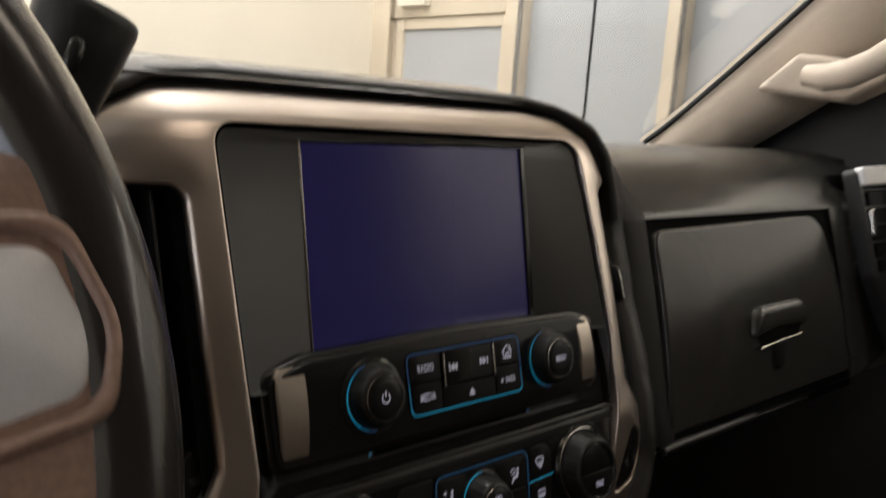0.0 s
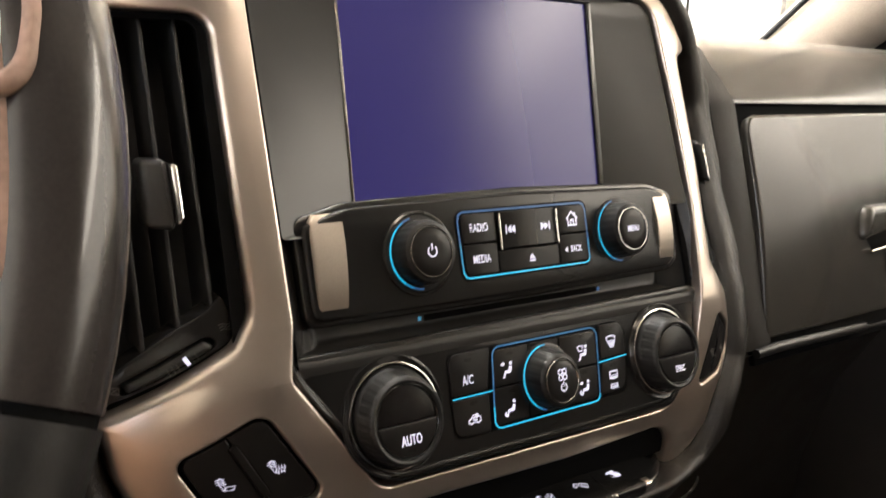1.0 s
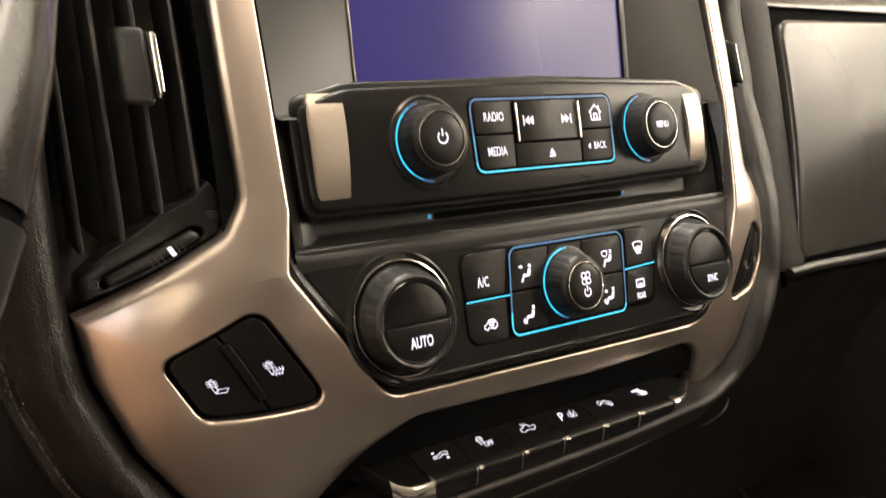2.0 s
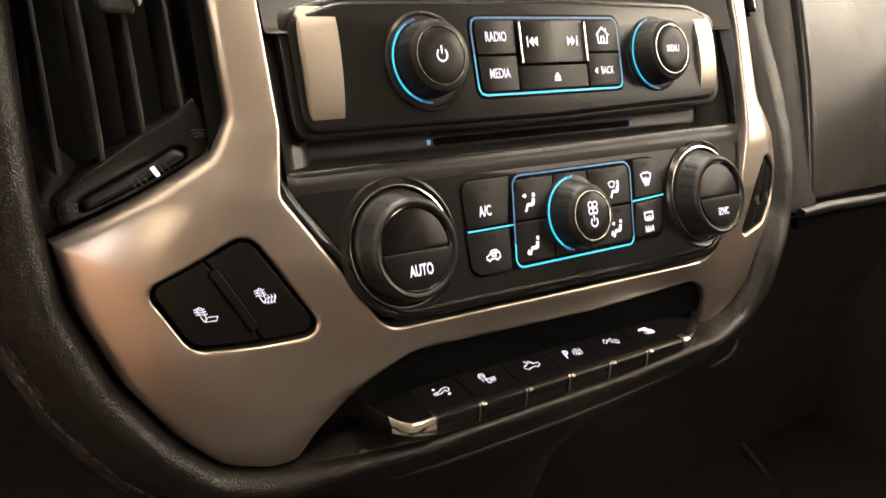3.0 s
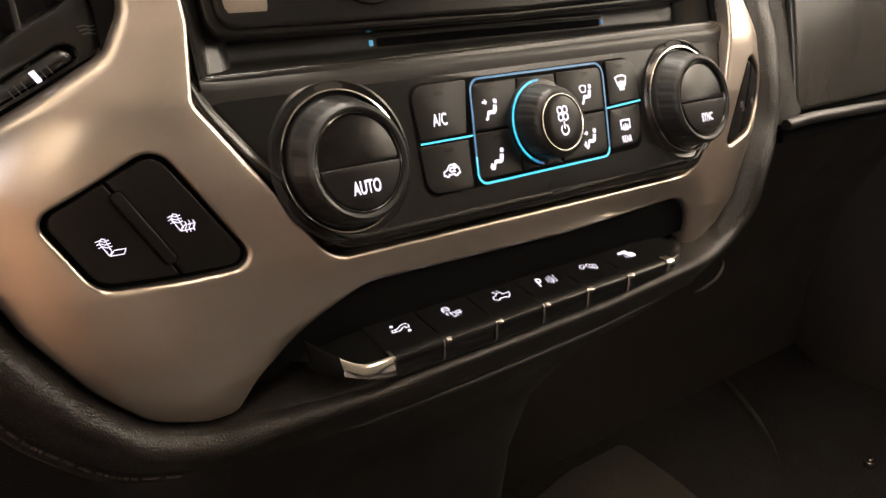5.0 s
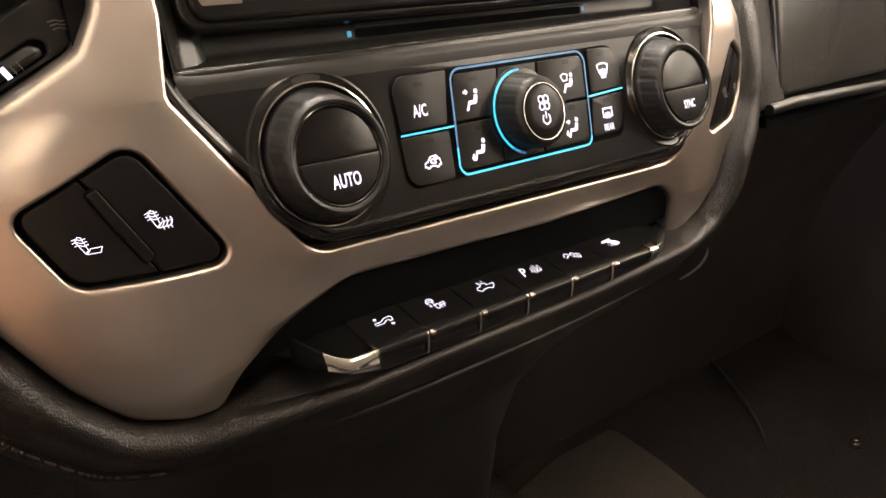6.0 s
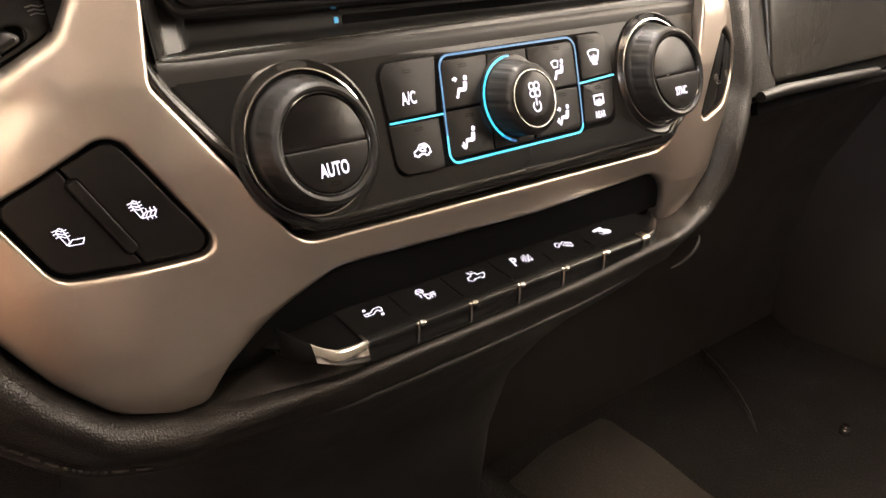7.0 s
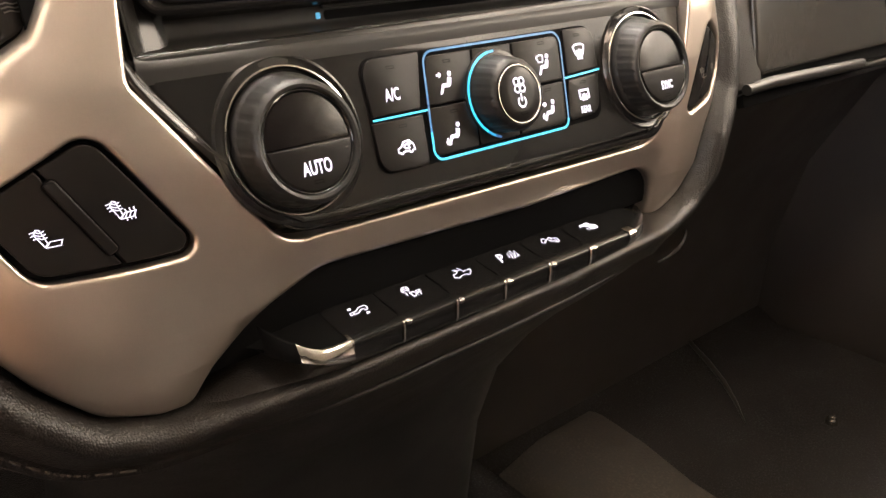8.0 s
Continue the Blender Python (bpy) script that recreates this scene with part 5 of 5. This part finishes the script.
part("pull", tube([door_place(x, z, 3) for x, z in ((417, 1274.5), (440, 1276), (470, 1277.5), (502, 1278.5))], 0.0017, 10), DULL, latch, "pale edge of the pull")
part("key_lock", plate(door_place, fillet([(449, 1249, 8), (449, 1277, 5), (467, 1277, 5), (467, 1249, 8)]), (), -1, 4, 3, 6, 4), PANEL, latch, "rounded key lock tab below the pull", 60)
lipa = part("dash_lip", tube([Vector(p) * 0.001 for p in ((242, 47, 1217), (270, 47, 1218), (330, 49, 1215.5), (400, 53, 1212), (410, 54, 1211.5))], [0.0036, 0.0040, 0.0040, 0.0040, 0.0036], 14, False, 1.0, Vector((0, 0, 1))), SHELF)
tagged(lipa, "rounded edge of the lower dash shelf", "trim")
lipb = part("dash_lip", tube([Vector(p) * 0.001 for p in ((415, 58, 1208), (470, 58, 1207), (560, 60, 1206), (640, 60, 1206))], 0.0030, 12, False, 1.0, Vector((0, 0, 1))), SHELF)
tagged(lipb, "rounded edge of the lower dash shelf beside a joint", "trim")

# passenger vent at the end of the dash
pv = thing("passenger_vent", "black end vent with a silver top trim", "air vent")
part("frame", plate(GLOVE, fillet([(752, 1214, 8), (700, 1318, 30), (690, 1446, 8), (812, 1450, 8), (812, 1214, 8)]), [fillet([(712, 1322, 6), (700, 1424, 6), (804, 1428, 6), (804, 1322, 6)])], -6, 12, 3, 20), VENT, pv)
part("trim_bar", plate(GLOVE, fillet([(694, 1424, 5), (692, 1447, 6), (810, 1451, 6), (810, 1427, 5)]), (), 8, 18, 4, 0, 5), INSERT, pv, "satin silver trim bar")
for i in range(5):
    part("slat", plate(GLOVE, [(702, 1336 + 21 * i), (702, 1339 + 21 * i), (804, 1339 + 21 * i), (804, 1336 + 21 * i)], (), -12, 4, 0.6), VENT, pv)
part("backing", plate(GLOVE, [(695, 1318), (695, 1444), (808, 1444), (808, 1318)], (), -30, -24, 0), GAP, pv)
part("tab", plate(GLOVE, fillet([(722, 1366, 2), (722, 1398, 2), (736, 1398, 2), (736, 1366, 2)]), (), -4, 9, 2), CHROME, pv, "bright chrome tab")

# ---- cab shell; its unseen roof, posts and seats are added to shade the dash ----
# unseen block, added to keep outside light from showing round the display
leak_block = part("stack_light_block", block(-0.205, 0.150, 0.128, 0.140, 1.20, 1.470, 0.004), GAP)
tagged(leak_block, "black block added behind the centre stack to stop light leaks", "housing")
floor = part("floor", loft([[Vector((x, y, z)) for y, z in ((-1.3, 0.74), (0.30, 0.74), (0.42, 0.80), (0.50, 1.00), (0.52, 1.45))] for x in (-0.85, -0.3, 0.0, 0.3, 0.85)]), CARPET, angle=50)
tagged(floor, "dark carpeted cab floor and firewall", "floor", kind="structure")
tunnel = part("floor_hump", loft([[Vector((x, y, z)) for x, z in ((-0.26, 0.742), (-0.22, 0.80), (-0.12, 0.84), (0.12, 0.84), (0.22, 0.80), (0.27, 0.742))] for y in (-1.2, -0.2, 0.2, 0.45)]), CARPET, angle=60)
tagged(tunnel, "carpeted hump along the middle of the floor", "floor hump", kind="structure")
mat_ob = part("floor_mat", plate(lambda x, z, w: Vector((x, z - 1000, 752 + w)) * 0.001, fillet([(250, 900, 30), (262, 1308, 6), (345, 1326, 40), (410, 1344, 14), (440, 1322, 30), (432, 1240, 40), (415, 1160, 40), (395, 900, 60)]), (), -8, 0, 3, 30), MAT)
tagged(mat_ob, "grey ribbed mat on the passenger floor", "floor mat")
sill = part("sill_trim", tube([Vector(p) for p in ((0.672, 0.372, 0.762), (0.655, 0.335, 0.760), (0.630, 0.288, 0.758), (0.603, 0.246, 0.757), (0.576, 0.212, 0.756), (0.545, 0.180, 0.756))], [0.001, 0.0035, 0.0045, 0.0045, 0.0035, 0.001], 12, False, 0.6), TRIMGREY)
tagged(sill, "curved grey plastic edge on the passenger floor carpet", "floor trim")
# stud added to give the small glint on the floor
stud = part("glint_stud", lathe(lambda x, z, w: Vector((0.645 + x * 0.001, 0.124 + z * 0.001, 0.744 + w * 0.001)), 0, 0, [(7, -4), (7, 2), (6, 3.4), (4.4, 3.8), (4.2, 6.5), (3.4, 7.4), (0, 7.8)], 24), DULL)
tagged(stud, "small metal stud for an unidentified glint on the dark floor", "bolt")
base = part("wall_base", block(-0.86, 0.86, -1.30, 0.50, 0.0, 0.735, 0.01), BLACK)
tagged(base, "plain dark underbody below the cab floor", "underbody", kind="structure")
# unseen opaque pane, added to darken what the panels reflect
rear_dark_pane = part("window_2", block(-0.70, 0.70, -1.335, -1.325, 1.40, 1.95), STEEL)
tagged(rear_dark_pane, "unseen dark rear pane, added to darken reflections", "window", kind="structure")
roof = part("roof_lining", block(-0.85, 0.85, -1.3, 0.0, 1.95, 2.0, 0.01), HEADLINER)
tagged(roof, "unseen light roof lining, added to shade the dash", "ceiling", kind="structure")
back = part("wall_rear", join(block(-0.85, 0.85, -1.34, -1.30, 0.74, 1.40), block(-0.85, -0.70, -1.34, -1.30, 1.40, 1.95), block(0.70, 0.85, -1.34, -1.30, 1.40, 1.95)), BLACK)
tagged(back, "rear cab wall below the back window", "wall", kind="structure")
# unseen glowing panel, added to go with the cab's fill light
lamp = part("cab_fill_panel", block(-0.13, 0.13, -0.37, -0.23, 1.930, 1.952, 0.006), material("added_glow_panel", (0.8, 0.75, 0.65), 0.4, emit=(1.0, 0.84, 0.66), power=3.0))
tagged(lamp, "glowing panel added under the unseen roof lining", "dome lamp")
pdoor = thing("door_1", "closed passenger door with dark upper trim", "door", kind="structure")
part("panel", block(0.83, 0.88, -1.30, 0.56, 0.70, 1.42, 0.01), KICK, pdoor)
part("window_frame", block(0.83, 0.88, -1.30, -1.20, 1.42, 1.95), BLACK, pdoor, "black rear window post")
part("sail_panel", plate(lambda x, z, w: Vector((840 - w, x, z)) * 0.001, fillet([(96, 1405, 4), (96, 1690, 6), (400, 1480, 6), (400, 1405, 4)]), (), -35, 0, 2, 0), BLACK, pdoor, "black mirror corner panel")
# unseen driver door, added to cut glare and warm the bezel's reflections
ddoor = thing("door_3", "unseen driver door, added to block glare and reflect warm colour", "door", kind="structure")
part("panel", block(-0.90, -0.84, -1.30, 0.56, 0.70, 1.39, 0.012), DUNE, ddoor, "sand-coloured panel, added to warm the bezel's reflections")
part("window_frame", block(-0.89, -0.84, -1.30, -1.20, 1.39, 1.95), BLACK, ddoor, "black rear window post")


# unseen seats, kept dark for the shade and the bezel's reflections
def seat(x):
    s = thing("seat", "unseen dark cocoa front seat, added to shade the dash", "seat", "front seats")
    part("cushion", block(x - 0.26, x + 0.26, -0.95, -0.42, 0.92, 1.06, 0.05, 4), SEATHIDE, s)
    part("backrest", block(x - 0.26, x + 0.26, -1.12, -0.92, 1.0, 1.62, 0.06, 4), SEATHIDE, s)
    part("base", block(x - 0.22, x + 0.22, -0.95, -0.45, 0.74, 0.92, 0.02), BLACK, s)
    return s


seat(0.45)
seat(-0.45)

# ---- windscreen pillar ----
pillar = thing("windscreen_pillar", "light grey windscreen pillar trim with a black seal", "pillar trim")
SEAL_A, SEAL_B = Vector((0.730, 0.443, 1.452)), Vector((0.690, -0.062, 1.893))
EDGE_A, EDGE_B = Vector((0.805, 0.338, 1.437)), Vector((0.79, -0.14, 1.76))


def seal_at(k):
    return SEAL_A.lerp(SEAL_B, k) + Vector((0.016, 0, 0)) * math.sin(k ** 0.6 * math.pi)


prows = []
for i in range(9):
    k = i / 8
    a, b = seal_at(k), EDGE_A.lerp(EDGE_B, k)
    m1 = a.lerp(b, 0.35) + Vector((-0.022, -0.012, 0))
    m2 = a.lerp(b, 0.75) + Vector((-0.026, -0.008, 0))
    prows.append([a + Vector((0.03, 0.03, 0.01)), a, a.lerp(m1, 0.5) + Vector((-0.006, -0.003, 0)), m1, m1.lerp(m2, 0.5) + Vector((-0.006, -0.004, 0)), m2, b, b + Vector((0.05, 0.03, 0))])
part("cover", loft(prows), TRIM, pillar, angle=60)
part("seal", tube([seal_at(k / 16) + Vector((-0.006, -0.006, 0.003)) for k in range(17)], 0.0040, 10), SEAL, pillar, "black rubber windscreen seal")
handle = thing("grab_handle", "light grey moulded grab handle on the windscreen pillar", "grab handle")


def handle_place(x, z, w):
    return Vector((0.706 - w * 0.001 + (260 - x) * 0.0001, x * 0.001, z * 0.001))


part("foot", plate(handle_place, fillet([(258, 1536, 6), (205, 1586, 8), (150, 1580, 10), (92, 1590, 10), (96, 1552, 12), (140, 1526, 16)]), (), -25, 14, 8, 12, 5), TRIM, handle, angle=60)
part("bar", tube([Vector((0.668, 0.175, 1.556)), Vector((0.656, 0.145, 1.553)), Vector((0.646, 0.115, 1.557)), Vector((0.640, 0.085, 1.570)), Vector((0.636, 0.02, 1.618)), Vector((0.634, -0.06, 1.690)), Vector((0.66, -0.10, 1.735))], [0.013, 0.0165, 0.0170, 0.0165, 0.015, 0.014, 0.012], 18, False, 0.75), TRIM, handle, angle=60)
glass = part("windscreen", block(-0.77, 0.775, 0.0, 0.005, 0.0, 0.66), material("clear_glass", (1, 1, 1), 0.0))
glass.matrix_world = Matrix.Translation((0, 0.455, 1.445)) @ Matrix.Rotation(radians(49), 4, "X")
glass.visible_shadow = False
gb = glass.data.materials[0].node_tree.nodes["Principled BSDF"]
gb.inputs["Transmission Weight"].default_value, gb.inputs["IOR"].default_value = 1.0, 1.45
tagged(glass, "clear raked windscreen glass", "windscreen", kind="structure")

# ---- the workshop round the truck ----
ground = part("ground", block(-7, 3.4, -6, 5.2, -0.1, 0.0), CONCRETE)
tagged(ground, "smooth grey workshop floor", "floor", kind="structure")
ceil = part("ceiling", block(-7, 3.6, -6, 5.3, 4.5, 4.6), WALL)
tagged(ceil, "plain workshop ceiling", "ceiling", kind="structure")
north = part("wall_north", block(-7, 3.3, 4.77, 5.2, 0, 4.5), WALL)
tagged(north, "bright cream workshop wall", "wall", kind="structure")
south = part("wall_south", block(-7, 3.6, -6.2, -6.0, 0, 4.5), WALL)
tagged(south, "plain cream workshop wall", "wall", kind="structure")
west = part("wall_west", block(-7.2, -7, -6, 5.3, 0, 4.5), WALL)
tagged(west, "plain cream workshop wall", "wall", kind="structure")
# the unseen opening beside the cab is cut for the added side lights
east = part("wall_east", join(block(3.3, 3.5, 4.54, 5.2, 0, 4.5), block(3.3, 3.5, 0.2, 4.54, 2.62, 4.5), block(3.3, 3.5, -6, 0.2, 3.5, 4.5), block(3.3, 3.5, 0.4, 3.17, 0, 0.25), block(3.3, 3.5, -6, -3.4, 0, 3.5), block(3.3, 3.5, -3.4, 0.2, 0, 1.42), block(3.3, 3.5, 0.2, 0.4, 0, 2.62)), POST)
tagged(east, "beige office front wall with glazed bays", "wall", kind="structure")
office = thing("window_1", "tall frosted office glazing between beige posts", "window", kind="structure")
for y0, y1 in ((0.6, 2.035), (2.127, 2.672), (2.688, 3.17)):
    part("pane", block(3.38, 3.395, y0, y1, 0.25, 2.62), GLAZING, office)
for y0, y1 in ((0.4, 0.6), (2.035, 2.127)):
    part("post", block(3.28, 3.44, y0, y1, 0.0, 2.62, 0.01), POST, office, "beige post")
part("joint", block(3.375, 3.40, 2.672, 2.688, 0.25, 2.62), GAP, office, "dark joint between panes")
for y0 in (4.450, 3.168, 2.030):
    part("joint", block(3.262, 3.30, y0, y0 + 0.010, 0.0, 2.62), DULL, office, "shadowed joint")
odoor = thing("door_2", "beige framed office door with a large glass pane", "door", kind="structure")
part("post", block(3.26, 3.44, 3.17, 3.28, 0.0, 2.62, 0.01), POST, odoor)
part("post", block(3.29, 3.44, 4.46, 4.54, 0.0, 2.62, 0.01), POST, odoor)
part("header", block(3.30, 3.44, 3.28, 4.46, 2.10, 2.62, 0.005), POST, odoor)
part("leaf", join(block(3.32, 3.37, 3.28, 3.36, 0.0, 2.10, 0.004), block(3.32, 3.37, 4.36, 4.46, 0.0, 2.10, 0.004), block(3.32, 3.37, 3.36, 4.36, 2.02, 2.10, 0.004), block(3.32, 3.37, 3.36, 4.36, 0.0, 0.25, 0.004)), POST, odoor)
part("pane", block(3.34, 3.35, 3.36, 4.36, 0.25, 2.02), GLAZING, odoor)
part("closer", block(3.24, 3.31, 4.05, 4.35, 2.17, 2.24, 0.01), WALL, odoor, "pale door closer")
outside = part("backdrop", block(4.2, 4.3, -4.2, 1.4, 0.0, 4.4), WALL)
tagged(outside, "plain pale wall behind the opening cut for the side lights", "wall", kind="structure")
for front in (office, odoor):
    front.location.y = 0.05
